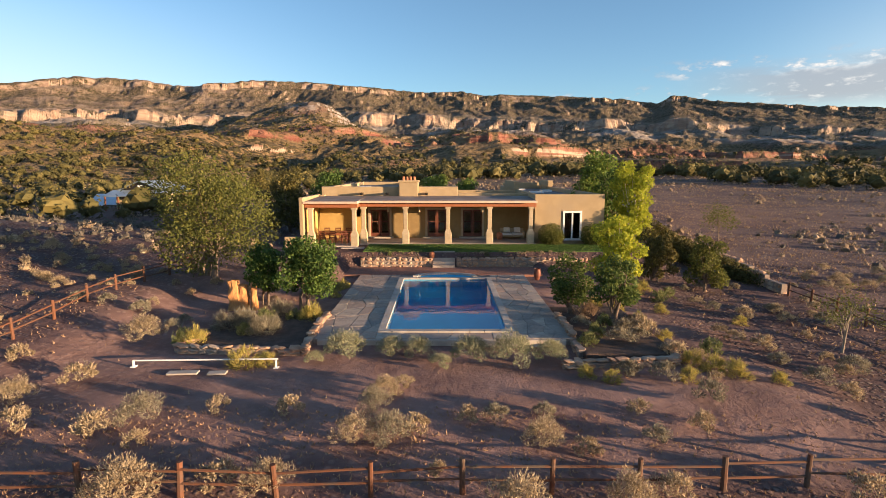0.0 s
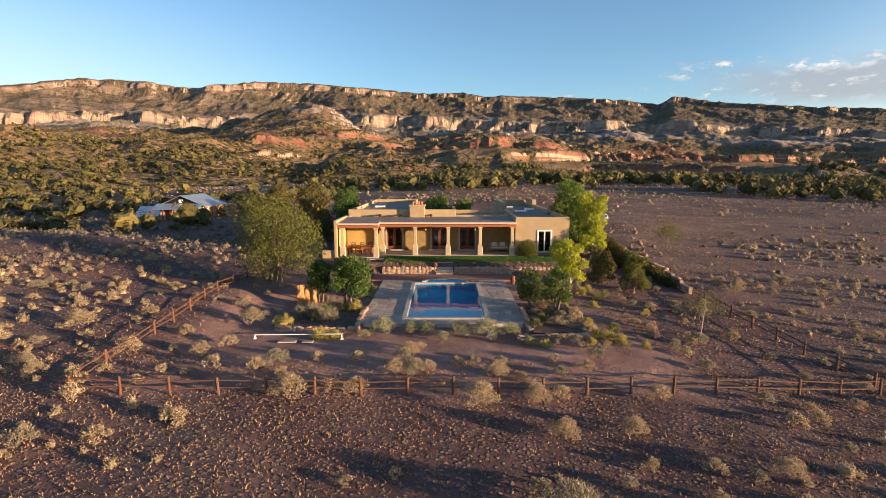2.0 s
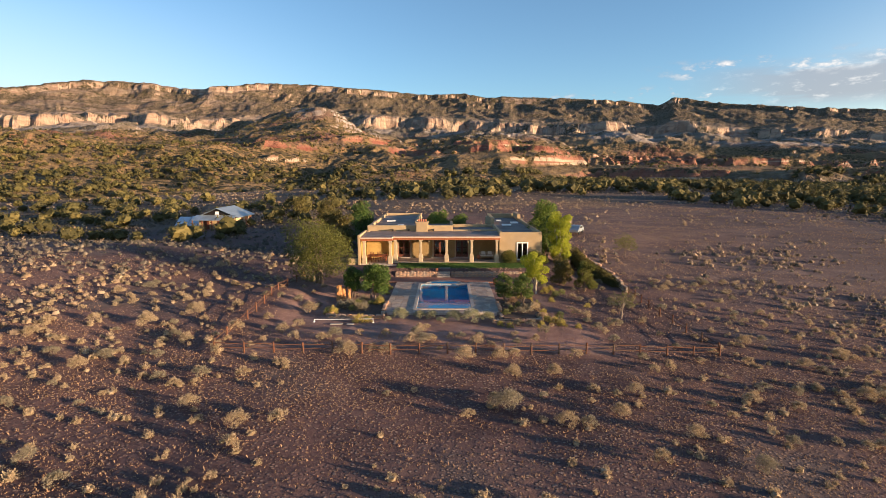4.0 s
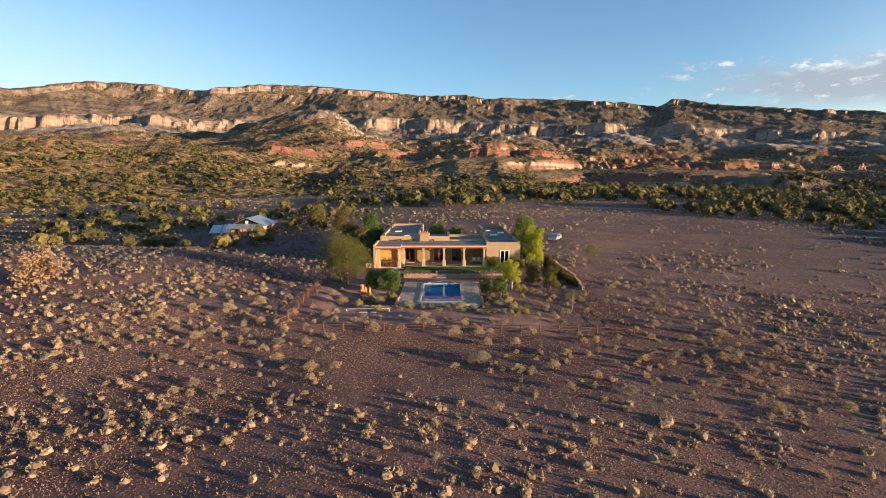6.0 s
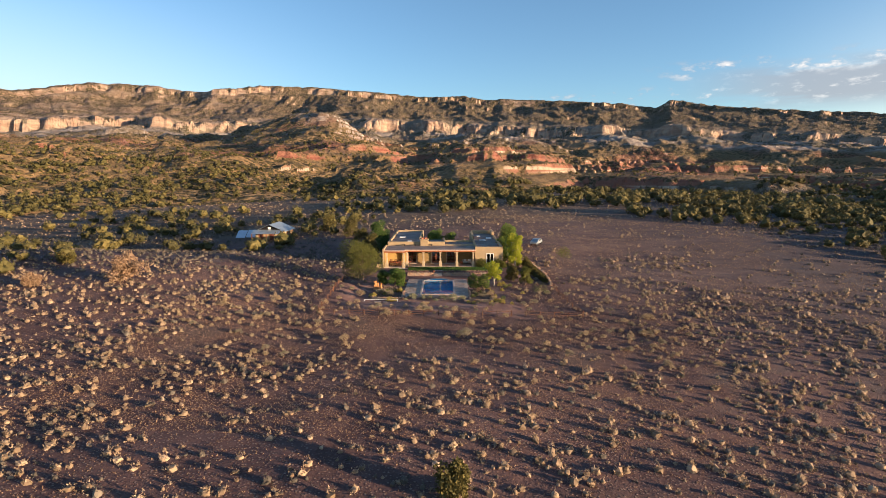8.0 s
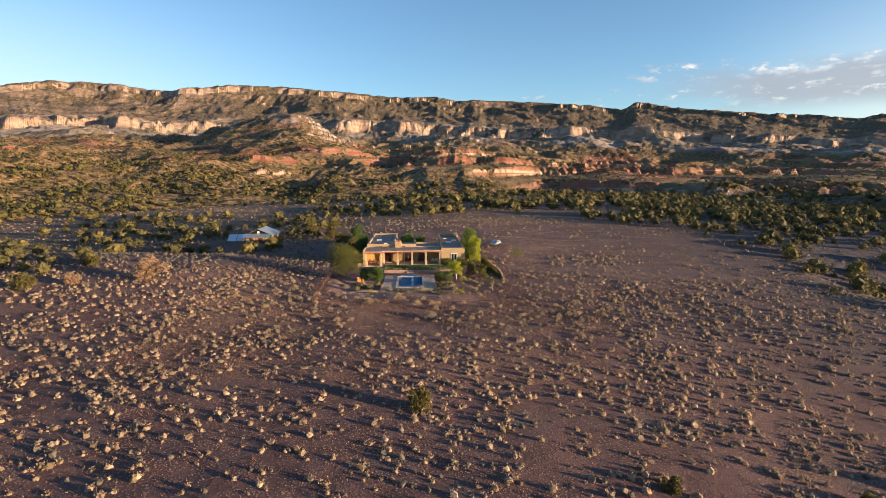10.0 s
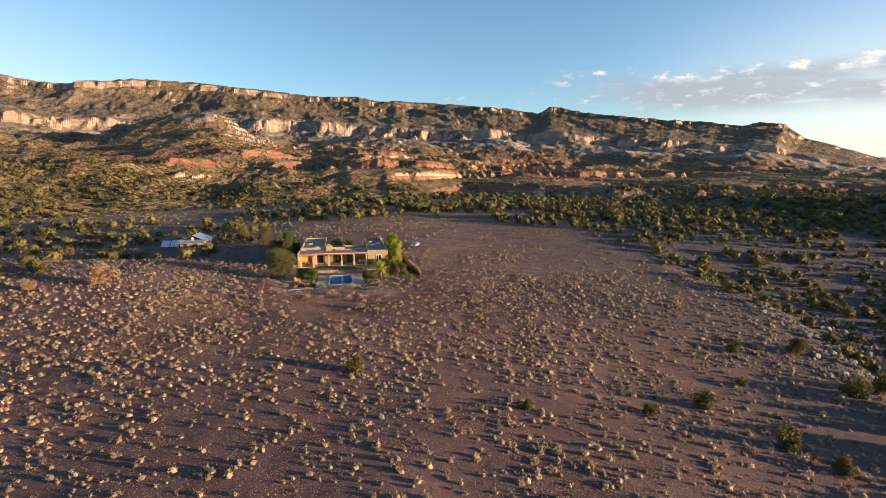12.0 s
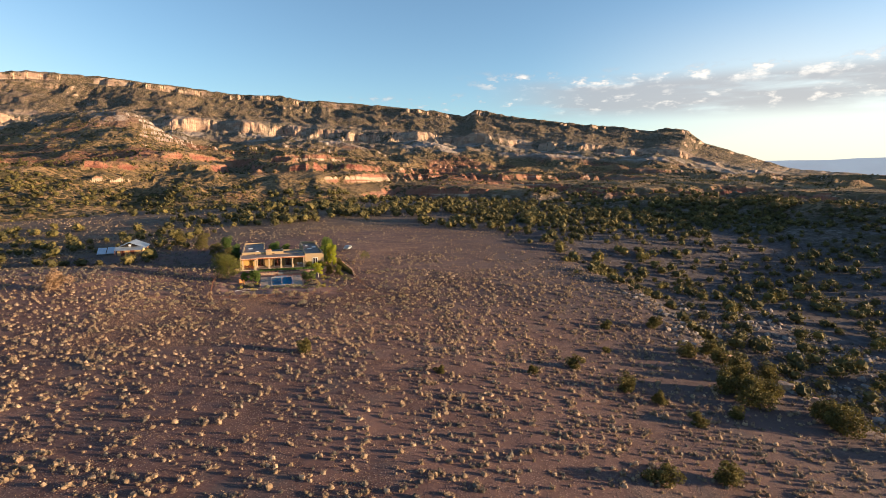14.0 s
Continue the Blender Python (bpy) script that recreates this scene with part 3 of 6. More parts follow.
def spikes(c, a, b):
    """Narrow pointed blades, a triangle each."""
    v = np.stack([c - a - b, c - a + b, c + a], 1).reshape(-1, 3)
    return v, np.arange(len(v)).reshape(-1, 3)


def unit(v):
    return v / np.maximum(np.linalg.norm(v, axis=-1, keepdims=True), 1e-6)


def sphere_dirs(rng, n):
    return unit(rng.normal(size=(n, 3)))


def leaves_in(rng, blobs, n, size, narrow=0.5, droop=0.0):
    """n leaves spread through the outer shells of the blobs (centre, radii)."""
    cs = np.array([b[0] for b in blobs], float)
    rs = np.array([b[1] for b in blobs], float)
    w = (rs[:, 0] * rs[:, 1] * rs[:, 2]) ** 0.7
    k = rng.choice(len(blobs), n, p=w / w.sum())
    c = cs[k] + sphere_dirs(rng, n) * rs[k] * (0.35 + 0.7 * rng.random((n, 1)) ** 0.5)
    a = unit(sphere_dirs(rng, n) + [0, 0, -droop]) * size * (0.6 + 0.8 * rng.random((n, 1)))
    b = unit(np.cross(a, sphere_dirs(rng, n))) * np.linalg.norm(a, axis=1, keepdims=True) * narrow
    return diamonds(c, a, b)


def tube(pts, radii, sides=7):
    pts = np.asarray(pts, float)
    v, f = [], []
    for i, p in enumerate(pts):
        d = pts[min(i + 1, len(pts) - 1)] - pts[max(i - 1, 0)]
        d = d / np.linalg.norm(d)
        u = np.cross(d, [0.3, 0.9, 0.1])
        u /= np.linalg.norm(u)
        w = np.cross(d, u)
        for j in range(sides):
            t = 2 * math.pi * j / sides
            v.append(p + radii[i] * (math.cos(t) * u + math.sin(t) * w))
    for i in range(len(pts) - 1):
        for j in range(sides):
            f.append((i * sides + j, i * sides + (j + 1) % sides, (i + 1) * sides + (j + 1) % sides, (i + 1) * sides + j))
    return np.array(v), np.array(f)


def joined(pieces):
    v, f, n = [], [], 0
    for a, b in pieces:
        v.append(a)
        f.append(b + n)
        n += len(a)
    return np.concatenate(v), np.concatenate(f)


def tree(name, label, x, y, height, spread, leaf, bark, count, size, seed, base=0.28, blobs=14, trunk=0.12, narrow=0.5, stems=1, category="tree", z=None):
    """A tapered trunk that forks into limbs, and a crown of leaves round their ends."""
    rng = np.random.default_rng(seed)
    top = thing(name, label, category, at=(x, y, (gz(x, y) if z is None else z) - 0.06))
    wood, clumps = [], []
    for i in range(blobs):
        u = rng.random()
        hz = height * (base + (0.93 - base) * (i + 0.5) / blobs)
        wide = spread * math.sqrt(max(0.08, 1 - ((hz / height - base - 0.30 * (1 - base)) / (0.74 * (1 - base))) ** 2)) * 0.72
        t = i * 2.4 + rng.random() * 0.9
        d = wide * (0.35 + 0.65 * u)
        c = np.array([math.cos(t) * d, math.sin(t) * d, hz])
        r = spread * (0.26 + 0.2 * rng.random())
        clumps.append((c, (r, r, r * 0.82)))
        s = np.array([0.05 * math.cos(t), 0.05 * math.sin(t), height * base * (0.5 + 0.6 * rng.random())])
        mid = (s + c) / 2 + [0, 0, 0.06 * height]
        wood.append(tube([s, mid, c], [trunk * 0.5, trunk * 0.32, trunk * 0.1], 5))
    for k in range(stems):
        o = rng.normal(size=2) * (0.12 * spread if stems > 1 else 0)
        lean = rng.normal(size=2) * 0.05 * height
        wood.append(tube([(o[0], o[1], -0.2), (o[0] + lean[0] * .4, o[1] + lean[1] * .4, height * base * 0.6), (lean[0], lean[1], height * base * 1.3), (lean[0] * 1.4, lean[1] * 1.4, height * 0.8)],
                         [trunk * 1.25, trunk, trunk * 0.75, trunk * 0.15], 8))
    tv, tf = joined(wood)
    t_ob = new("trunk", mesh_from("trunk", tv, tf, bark, True))
    t_ob.parent = top
    c_ob = new("crown", mesh_from("crown", *leaves_in(rng, clumps, count, size, narrow, 0.3), leaf))
    c_ob.parent = top
    return top


def bush_blades(rng, tufts, per, blade=0.20, width=0.045, flat=1.55):
    """A dome of upright leaf tufts of radius one."""
    d = sphere_dirs(rng, tufts)
    d[:, 2] = np.abs(d[:, 2]) * 0.9 + 0.06
    d = unit(d)
    c = d * [0.78, 0.78, flat * 0.72] * (0.6 + 0.45 * rng.random((tufts, 1)))
    c = np.repeat(c, per, 0) + rng.normal(size=(tufts * per, 3)) * 0.10
    a = unit(np.repeat(d, per, 0) + [0, 0, 0.55] + rng.normal(size=(tufts * per, 3)) * 0.45) * blade * (0.6 + 0.8 * rng.random((tufts * per, 1)))
    b = unit(np.cross(a, sphere_dirs(rng, len(a)))) * width
    c[:, 2] = np.maximum(c[:, 2], 0.06)
    return c, a, b


def lobed_blades(rng, lobes, per, blade, width):
    """A low shrub of crowded round lobes, each clad in short leaves."""
    t = np.arange(lobes) * 2.4 + rng.random(lobes)
    u = np.sqrt((np.arange(lobes) + 0.3) / lobes)
    mid = np.stack([0.68 * u * np.cos(t), 0.68 * u * np.sin(t), 0.78 - 0.52 * u ** 2 + 0.2 * rng.random(lobes)], -1)
    size = 0.24 + 0.16 * rng.random(lobes)
    d = sphere_dirs(rng, lobes * per)
    d[:, 2] = d[:, 2] * 0.75 + 0.25
    k = np.repeat(np.arange(lobes), per)
    c = mid[k] + d * size[k][:, None] * (0.55 + 0.5 * rng.random((lobes * per, 1)))
    a = unit(d + [0, 0, 0.6] + rng.normal(size=(lobes * per, 3)) * 0.5) * blade * (0.6 + 0.8 * rng.random((lobes * per, 1)))
    b = unit(np.cross(a, sphere_dirs(rng, len(a)))) * width
    c[:, 2] = np.maximum(c[:, 2], 0.06)
    return c, a, b


def lobed_mesh(seed, material, lobes=9, per=95, blade=0.085, width=0.03):
    rng = np.random.default_rng(seed)
    return mesh_from("sagebrush", *spikes(*lobed_blades(rng, lobes, per, blade, width)), material)


def bush_mesh(seed, material, tufts=50, per=19, blade=0.09, width=0.026):
    rng = np.random.default_rng(seed)
    v, f = spikes(*bush_blades(rng, tufts, per, blade, width))
    return mesh_from("sagebrush", v, f, material)


SAGE = [lobed_mesh(50 + i, F_SAGE, 7 + i) for i in range(4)] + [lobed_mesh(60 + i, F_GREYSAGE) for i in range(2)]
SAGE_BIG = [lobed_mesh(150 + i, F_SAGE, 12 + 2 * i, 240, 0.046, 0.0135) for i in range(3)] + [lobed_mesh(160, F_GREYSAGE, 13, 240, 0.046, 0.0135)]
SAGE_GREEN = [lobed_mesh(170 + i, F_SAGEGREEN, 14, 240, 0.046, 0.013) for i in range(2)]
RABBIT = [bush_mesh(70 + i, F_RABBIT, 36, 30, 0.17, 0.014) for i in range(2)]
LAVENDER = [bush_mesh(80 + i, F_GREYSAGE, 40, 30, 0.24, 0.010) for i in range(2)]
HERB = [bush_mesh(90 + i, F_HERB, 40, 26, 0.09, 0.03) for i in range(2)]
RUST = [bush_mesh(95, F_RUST, 40, 24, 0.11, 0.02)]
plant_rng = np.random.default_rng(11)


def bush(kind, x, y, radius, name="sagebrush", label="pale gold-grey sagebrush on red desert soil", group="sagebrush on the plain", tall=1.0):
    if kind is SAGE and radius >= 0.55:
        kind = SAGE_BIG
    me = kind[int(plant_rng.integers(len(kind)))]
    ob = new(name, me)
    ob.location = (x, y, gz(x, y) - 0.05)
    ob.rotation_euler = (0, 0, plant_rng.random() * 6.28)
    s = radius * (1.05 + 0.2 * plant_rng.random())
    ob.scale = (s * (0.9 + 0.25 * plant_rng.random()), s, s * tall)
    return tagged(ob, label, "shrub", group)


def yard(x, y):
    """True where house, terrace, beds, deck or outbuilding stand."""
    return ((x > -11.6) & (x < 13.4) & (y > 33) & (y < 66)) | ((x > -6.4) & (x < 6.4) & (y > 18.6) & (y < 35)) | \
        ((x > -11.2) & (x < 9.5) & (y > 16.8) & (y < 25.5)) | ((x > -53) & (x < -40) & (y > 62) & (y < 87)) | ((x > -62) & (x < -52) & (y > 79) & (y < 86))


# sagebrush seen near: single shrubs
ROW = [(-3.6, 18.0, .85), (-1.9, 18.2, .6), (-0.9, 18.1, .62), (1.0, 17.8, .78), (2.5, 17.6, .85), (-0.1, 17.2, .45), (3.9, 17.9, .7), (-4.6, 17.6, .4)]
for x, y, r in ROW:
    bush(SAGE_GREEN, x, y, r, label="rounded grey-green sagebrush in front of the pool deck", group="sagebrush by the pool")
LONE = [(-2.0, 14.0, .55), (-1.4, 12.4, .6), (-2.3, 12.3, .62), (-1.2, 15.4, .45), (-0.7, 12.9, .4), (-4.3, 13.6, .48), (-6.4, 13.8, .4), (-8.2, 13.0, .62),
        (-7.6, 11.9, .4), (-9.0, 12.3, .5), (-12.5, 14.2, .6), (-11.1, 12.4, .5), (0.7, 13.5, .42), (1.5, 13.6, .42), (2.6, 12.5, .6), (2.9, 13.8, .35)]
LONE2 = [(5.7, 12.7, .4), (7.2, 13.3, .45), (5.7, 14.0, .4), (8.2, 14.9, .5), (13.2, 15.7, .45), (12.8, 19.7, .5), (3.7, 12.2, .4), (1.6, 2.0, .5), (3.8, 2.9, .95), (6.8, 1.2, .7),
         (10.2, 2.6, .6), (13.3, 0.3, .6), (-13.9, 2.1, .6), (-16.0, 4.4, .5), (-15.0, 5.8, .5), (-8.5, 0.7, .5)]
LONE3 = [(-6.6, 9.7, .85), (1.6, 9.6, .75), (7.5, 7.8, .6), (14.4, 8.5, .5), (-1.8, 14.9, .55), (-22.9, 13.8, .8), (-20.8, 17.2, .8), (20.5, 6.5, .5), (-5.0, 10.4, .5), (-3.9, 10.4, .55),
         (4.1, 10.2, .6), (5.2, 10.6, .5), (9.6, 10.6, .5), (-10.5, 0.2, .6), (11.9, 5.2, .6), (9.4, 5.4, .4)]
for x, y, r in LONE + LONE2 + LONE3:
    bush(SAGE, x, y, r)
taken = np.array([(x, y) for x, y, _ in ROW + LONE + LONE2 + LONE3])


def scatter(rng, n, x0, x1, y0, y1, keep):
    x, y = x0 + (x1 - x0) * rng.random(n), y0 + (y1 - y0) * rng.random(n)
    ok = keep(x, y) & ~yard(x, y)
    return x[ok], y[ok]


def sage_cover(x, y):
    clump = fbm(x / 9 + 2, y / 9, 3)
    dens = smooth01(clump, 0.38, 0.58) * 0.55 + 0.45
    dens = dens * (1 - 0.8 * smooth01(y, 3, 9) * smooth01(y, 19, 15) * smooth01(np.abs(x), 14, 9))
    dens = dens * (1 - 0.85 * smooth01(np.abs(x + 5), 10, 7) * smooth01(y, -6, -1) * smooth01(y, 10, 8))
    dens = dens * (1 - 0.85 * smooth01(x, 16, 24) * smooth01(y, 30, 38)) * (1 - 0.8 * smooth01(y, 64, 70) * smooth01(x, -35, -20))
    dens = np.maximum(dens, 0.9 * smooth01(np.hypot((x - 46) / 1.5, y - 50 - 0.2 * (x - 46)), 10, 6))
    return dens * (1 - 0.8 * smooth01(np.hypot(x, y), 130, 200))


nx_, ny_ = scatter(plant_rng, 760, -30, 34, -6, 36, lambda x, y: plant_rng.random(len(x)) < sage_cover(x, y))
count = 0
for x, y in zip(nx_, ny_):
    if count < 235 and np.min(np.hypot(taken[:, 0] - x, taken[:, 1] - y)) > 0.9:
        bush(SAGE, x, y, 0.28 + 0.32 * plant_rng.random() ** 1.5)
        taken = np.vstack([taken, (x, y)])
        count += 1


def stuff_bushes(name, label, xs, ys, radii, tufts, per, material, blade=0.34, width=0.11, seed=3, core=False):
    rng = np.random.default_rng(seed)
    n = len(xs)
    lib = [bush_blades(rng, tufts, per, blade, width) for _ in range(12)]
    pick = rng.integers(12, size=n)
    c, a, b = (np.stack([l[i] for l in lib])[pick] for i in range(3))
    turn = rng.random(n) * 6.28
    cs, sn = np.cos(turn)[:, None], np.sin(turn)[:, None]

    def spin(v):
        return np.stack([v[..., 0] * cs - v[..., 1] * sn, v[..., 0] * sn + v[..., 1] * cs, v[..., 2]], -1) * radii[:, None, None]
    c = spin(c) + np.stack([xs, ys, ground_z(xs, ys) - 0.03], -1)[:, None, :]
    v, f = spikes(c.reshape(-1, 3), spin(a).reshape(-1, 3), spin(b).reshape(-1, 3))
    if core:
        t = np.arange(6) * 1.0472
        dome = np.concatenate([np.stack([0.72 * np.cos(t), 0.72 * np.sin(t), np.full(6, 0.02)], -1), np.stack([0.6 * np.cos(t + 0.5), 0.6 * np.sin(t + 0.5), np.full(6, 0.62)], -1), [[0.05, 0, 0.92]]])
        w = spin(np.repeat(dome[None], n, 0) * (0.46 + 0.44 * rng.random((n, 13, 1)))) + np.stack([xs, ys, ground_z(xs, ys) - 0.03], -1)[:, None, :]
        g = np.array([[i, (i + 1) % 6, 6 + i] for i in range(6)] + [[(i + 1) % 6, 6 + (i + 1) % 6, 6 + i] for i in range(6)] + [[6 + i, 6 + (i + 1) % 6, 12] for i in range(6)])[None] + (np.arange(n) * 13)[:, None, None]
        v, f = joined([(v, f), (w.reshape(-1, 3), g.reshape(-1, 3))])
    ob = new(name, mesh_from(name, v, f, material))
    return tagged(ob, label, "shrubs", kind="stuff")


sx, sy = scatter(plant_rng, 38000, -118, 115, -112, 120, lambda x, y: (plant_rng.random(len(x)) < sage_cover(x, y)) & ((x < -30) | (x > 34) | (y < -6) | (y > 36)))
sr = 0.25 + 0.40 * plant_rng.random(len(sx)) ** 1.6 * (1 + 0.3 * smooth01(sx, -5, 20))
# Left back gets mostly the darkened grey sage, in place of shade there.
half = plant_rng.random(len(sx)) < 0.82 - 0.74 * smooth01(sx, -16, -24) * smooth01(sy, 24, 32)
stuff_bushes("sagebrush_field", "countless pale sagebrush scattered over the plain", sx[half], sy[half], sr[half], 9, 4, F_FIELD, 0.12, 0.09, core=True)
stuff_bushes("grey_sage_field", "countless low grey sage shrubs over the plain", sx[~half], sy[~half], sr[~half], 8, 3, F_SHADEGREY, 0.125, 0.09, seed=4, core=True)

mx_, my_ = scatter(plant_rng, 2700, -36, 42, -12, 38, lambda x, y: (plant_rng.random(len(x)) < sage_cover(x, y) * 0.75) & ((y < 8.5) | (x < -17) | (x > 21)))
stuff_bushes("sagebrush_patch", "pale golden sagebrush between the larger bushes", mx_, my_, 0.20 + 0.26 * plant_rng.random(len(mx_)) ** 1.5, 30, 8, F_SAGE, 0.11, 0.045, seed=24, core=True)
qx, qy = scatter(plant_rng, 15000, -240, 125, 20, 230, lambda x, y: (plant_rng.random(len(x)) < 0.25 + 0.6 * smooth01(fbm(x / 16, y / 10, 3), 0.4, 0.56)) & ((y > 92 + 0.25 * x) | (x < -116) | ((x > 20) & (y > 78))))
stuff_bushes("far_sage_field", "low golden sage speckling the far plain", qx, qy, 0.26 + 0.42 * plant_rng.random(len(qx)) ** 1.6, 4, 2, F_FIELD, 0.16, 0.12, seed=14, core=True)

# dry grass tufts, dense between the shrubs
tx, ty = scatter(plant_rng, 95000, -55, 62, -88, 34, lambda x, y: plant_rng.random(len(x)) < 0.35 + 0.65 * smooth01(fbm(x / 6, y / 6 + 4, 3), 0.42, 0.62))
ok = (ty < 9) | (np.abs(tx) > 15) | (plant_rng.random(len(tx)) < 0.3)
tx, ty = tx[ok], ty[ok]
stuff_bushes("dry_grass_tufts", "small straw-coloured grass tufts on red soil", tx, ty, 0.065 + 0.075 * plant_rng.random(len(tx)), 3, 1, F_STRAW, 0.6, 0.24, 6)
wx, wy = scatter(plant_rng, 90000, -34, 34, -22, 14, lambda x, y: plant_rng.random(len(x)) < 0.25 + 0.75 * smooth01(fbm(x / 5 + 3, y / 5, 3), 0.36, 0.55))
stuff_bushes("straw_stubble", "carpet of tiny straw clumps on red soil", wx, wy, 0.045 + 0.05 * plant_rng.random(len(wx)), 3, 1, F_STRAW, 0.6, 0.26, 16)
ux, uy = scatter(plant_rng, 60000, 14, 110, 14, 125, lambda x, y: plant_rng.random(len(x)) < 0.2 + 0.8 * smooth01(fbm(x / 10, y / 5 + 4, 3), 0.42, 0.6))
stuff_bushes("pale_grass_tufts", "pale pinkish dry grass tufts on the open plain", ux, uy, 0.065 + 0.08 * plant_rng.random(len(ux)), 2, 1, F_STRAW, 0.7, 0.4, 7)


# ---- junipers ----
def juniper(x, y, height, seed, label="dark olive-green juniper on bare red soil", leaf=None, group="junipers on the plain"):
    rng = np.random.default_rng(seed)
    top = thing("juniper", label, "tree", group, at=(x, y, gz(x, y) - 0.08))
    w = height * 0.62
    blobs = [((rng.normal() * w * 0.3, rng.normal() * w * 0.3, height * (0.2 + 0.58 * (i / 10))), (w * (0.62 - 0.03 * i), w * (0.62 - 0.03 * i), height * 0.22)) for i in range(11)]
    t_ob = new("trunk", mesh_from("trunk", *joined([tube([(0, 0, -0.2), (0.05, 0.02, height * 0.4), (0.0, 0.1, height * 0.8)], [0.14, 0.1, 0.03], 6)] +
               [tube([(0, 0, height * 0.15), b[0]], [0.07, 0.02], 5) for b in blobs]), M_BARK, True))
    t_ob.parent = top
    c_ob = new("crown", mesh_from("crown", *leaves_in(rng, blobs, 2500, 0.06 * height ** 0.7, 0.6), leaf or F_JUNI))
    c_ob.parent = top
    return top


NEAR_J = [(2.0, -27.8, 2.5), (21.7, -39.5, 1.3), (38, -40, 1.5), (47.8, -37.8, 2.6), (50.7, -48, 2.9), (52.4, -52.9, 2.2), (53.0, -60.0, 2.0), (61.6, -59.1, 2.0), (68.9, -51.1, 4.4), (69.7, -55.7, 4.6), (72.0, -52.3, 4.2), (74.5, -54.0, 3.6),
          (73.8, -66.0, 4.6), (76.5, -61.3, 3.2), (75.5, -64.0, 3.8), (76.7, -33.9, 3.4), (84.0, -32.7, 3.4), (80, -39, 3.4), (79, -43.5, 3.8), (83, -47, 3.4), (75.5, -47, 3.4),
          (82, -18, 3.2), (69.5, -17.5, 2.2), (60, -30, 1.4), (35.6, -72.4, 2.4), (43.9, -73, 2.6)]
for i, (x, y, h) in enumerate(NEAR_J):
    juniper(x, y, h, 300 + i)
juniper(-63, 9.5, 3.0, 341)
juniper(-63, 27.5, 2.6, 342)
juniper(-57.5, 13, 2.3, 343, "rust-brown dry shrub on the plain", F_RUST)
juniper(-47, 18.5, 4.4, 344, "bare russet round tree on the sagebrush plain", F_RUST)
juniper(-54.5, 60, 2.4, 345)


def juniper_cover(x, y):
    n = fbm(x / 30 + 3, y / 30, 3)
    edge = np.interp(y, [-90, -60, -40, -20, 5, 30, 90, 170], [78, 78, 81, 86, 94, 92, 98, 112])
    rightside = 0.34 * smooth01(x - edge, -1, 9) * (0.35 + 0.65 * smooth01(n, 0.35, 0.55))
    front = np.interp(x, [-140, -100, -45, 0, 20, 48, 60, 80, 100], [60, 120, 132, 128, 136, 150, 118, 104, 96]) + 22 * (n - 0.5)
    belt = smooth01(y - front, -3, 8) * smooth01(n, 0.3, 0.45) * (1 - 0.55 * smooth01(y - front, 40, 80)) * (0.45 + 0.55 * smooth01(x, -60, -20))
    left = smooth01(-58 - x - 0.0 * y, 0, 15) * smooth01(y, 8, 25) * smooth01(n, 0.38, 0.54) * 0.8
    mid = smooth01(np.hypot(x + 45, y - 105), 34, 20) * 0.8 + 0.5 * smooth01(x, -22, -32) * smooth01(y, 48, 60) * smooth01(n, 0.36, 0.52)
    clear = smooth01(np.hypot((x + 88) / 1.6, y - 185), 26, 14)
    return np.clip(np.maximum.reduce([rightside, belt, left, mid]) - clear, 0, 1)


def mesa_at(x, y):
    turn, r = np.arctan2(x, y), np.hypot(x, y)
    return np.where((r > 205) & (turn > radians(-72)) & (turn < radians(118)), np.maximum(mesa_z(turn, r)[2], ground_z(x, y)), ground_z(x, y))


def ball(level):
    bm = bmesh.new()
    bmesh.ops.create_icosphere(bm, subdivisions=level, radius=1.0)
    got = np.array([v.co[:] for v in bm.verts]), np.array([[v.index for v in f.verts] for f in bm.faces])
    bm.free()
    return got


def stuff_trees(name, label, xs, ys, zs, hs, leaves, size, seed, material, core=0.55):
    rng = np.random.default_rng(seed)
    n = len(xs)
    d = sphere_dirs(rng, n * leaves).reshape(n, leaves, 3)
    d[..., 2] = d[..., 2] * 0.52 + 0.44
    lump = 1 + 0.22 * np.sin(3 * np.arctan2(d[..., 1], d[..., 0]) + rng.random((n, 1)) * 6)
    c = d * np.stack([0.6 * lump, 0.6 * lump, np.ones_like(lump)], -1) * (core + (1 - core) * rng.random((n, leaves, 1))) * hs[:, None, None]
    a = unit(sphere_dirs(rng, n * leaves)).reshape(n, leaves, 3) * size * hs[:, None, None]
    b = unit(np.cross(a, sphere_dirs(rng, n * leaves).reshape(n, leaves, 3))) * size * 0.6 * hs[:, None, None]
    c = c + np.stack([xs, ys, zs - 0.1], -1)[:, None, :]
    v, f = spikes(c.reshape(-1, 3), a.reshape(-1, 3), b.reshape(-1, 3))
    BODY = ball(2 if leaves > 20 else 1)
    body = BODY[0][None] * (0.42 + 0.46 * rng.random((n, len(BODY[0]), 1)))
    body = (body * [0.58, 0.58, 0.47] + [0, 0, 0.42]) * hs[:, None, None] + np.stack([xs, ys, zs - 0.1], -1)[:, None, :]
    bf = BODY[1][None] + (np.arange(n) * len(BODY[0]))[:, None, None]
    v, f = joined([(v, f), (body.reshape(-1, 3), bf.reshape(-1, 3))])
    return tagged(new(name, mesh_from(name, v, f, material)), label, "trees", kind="stuff")


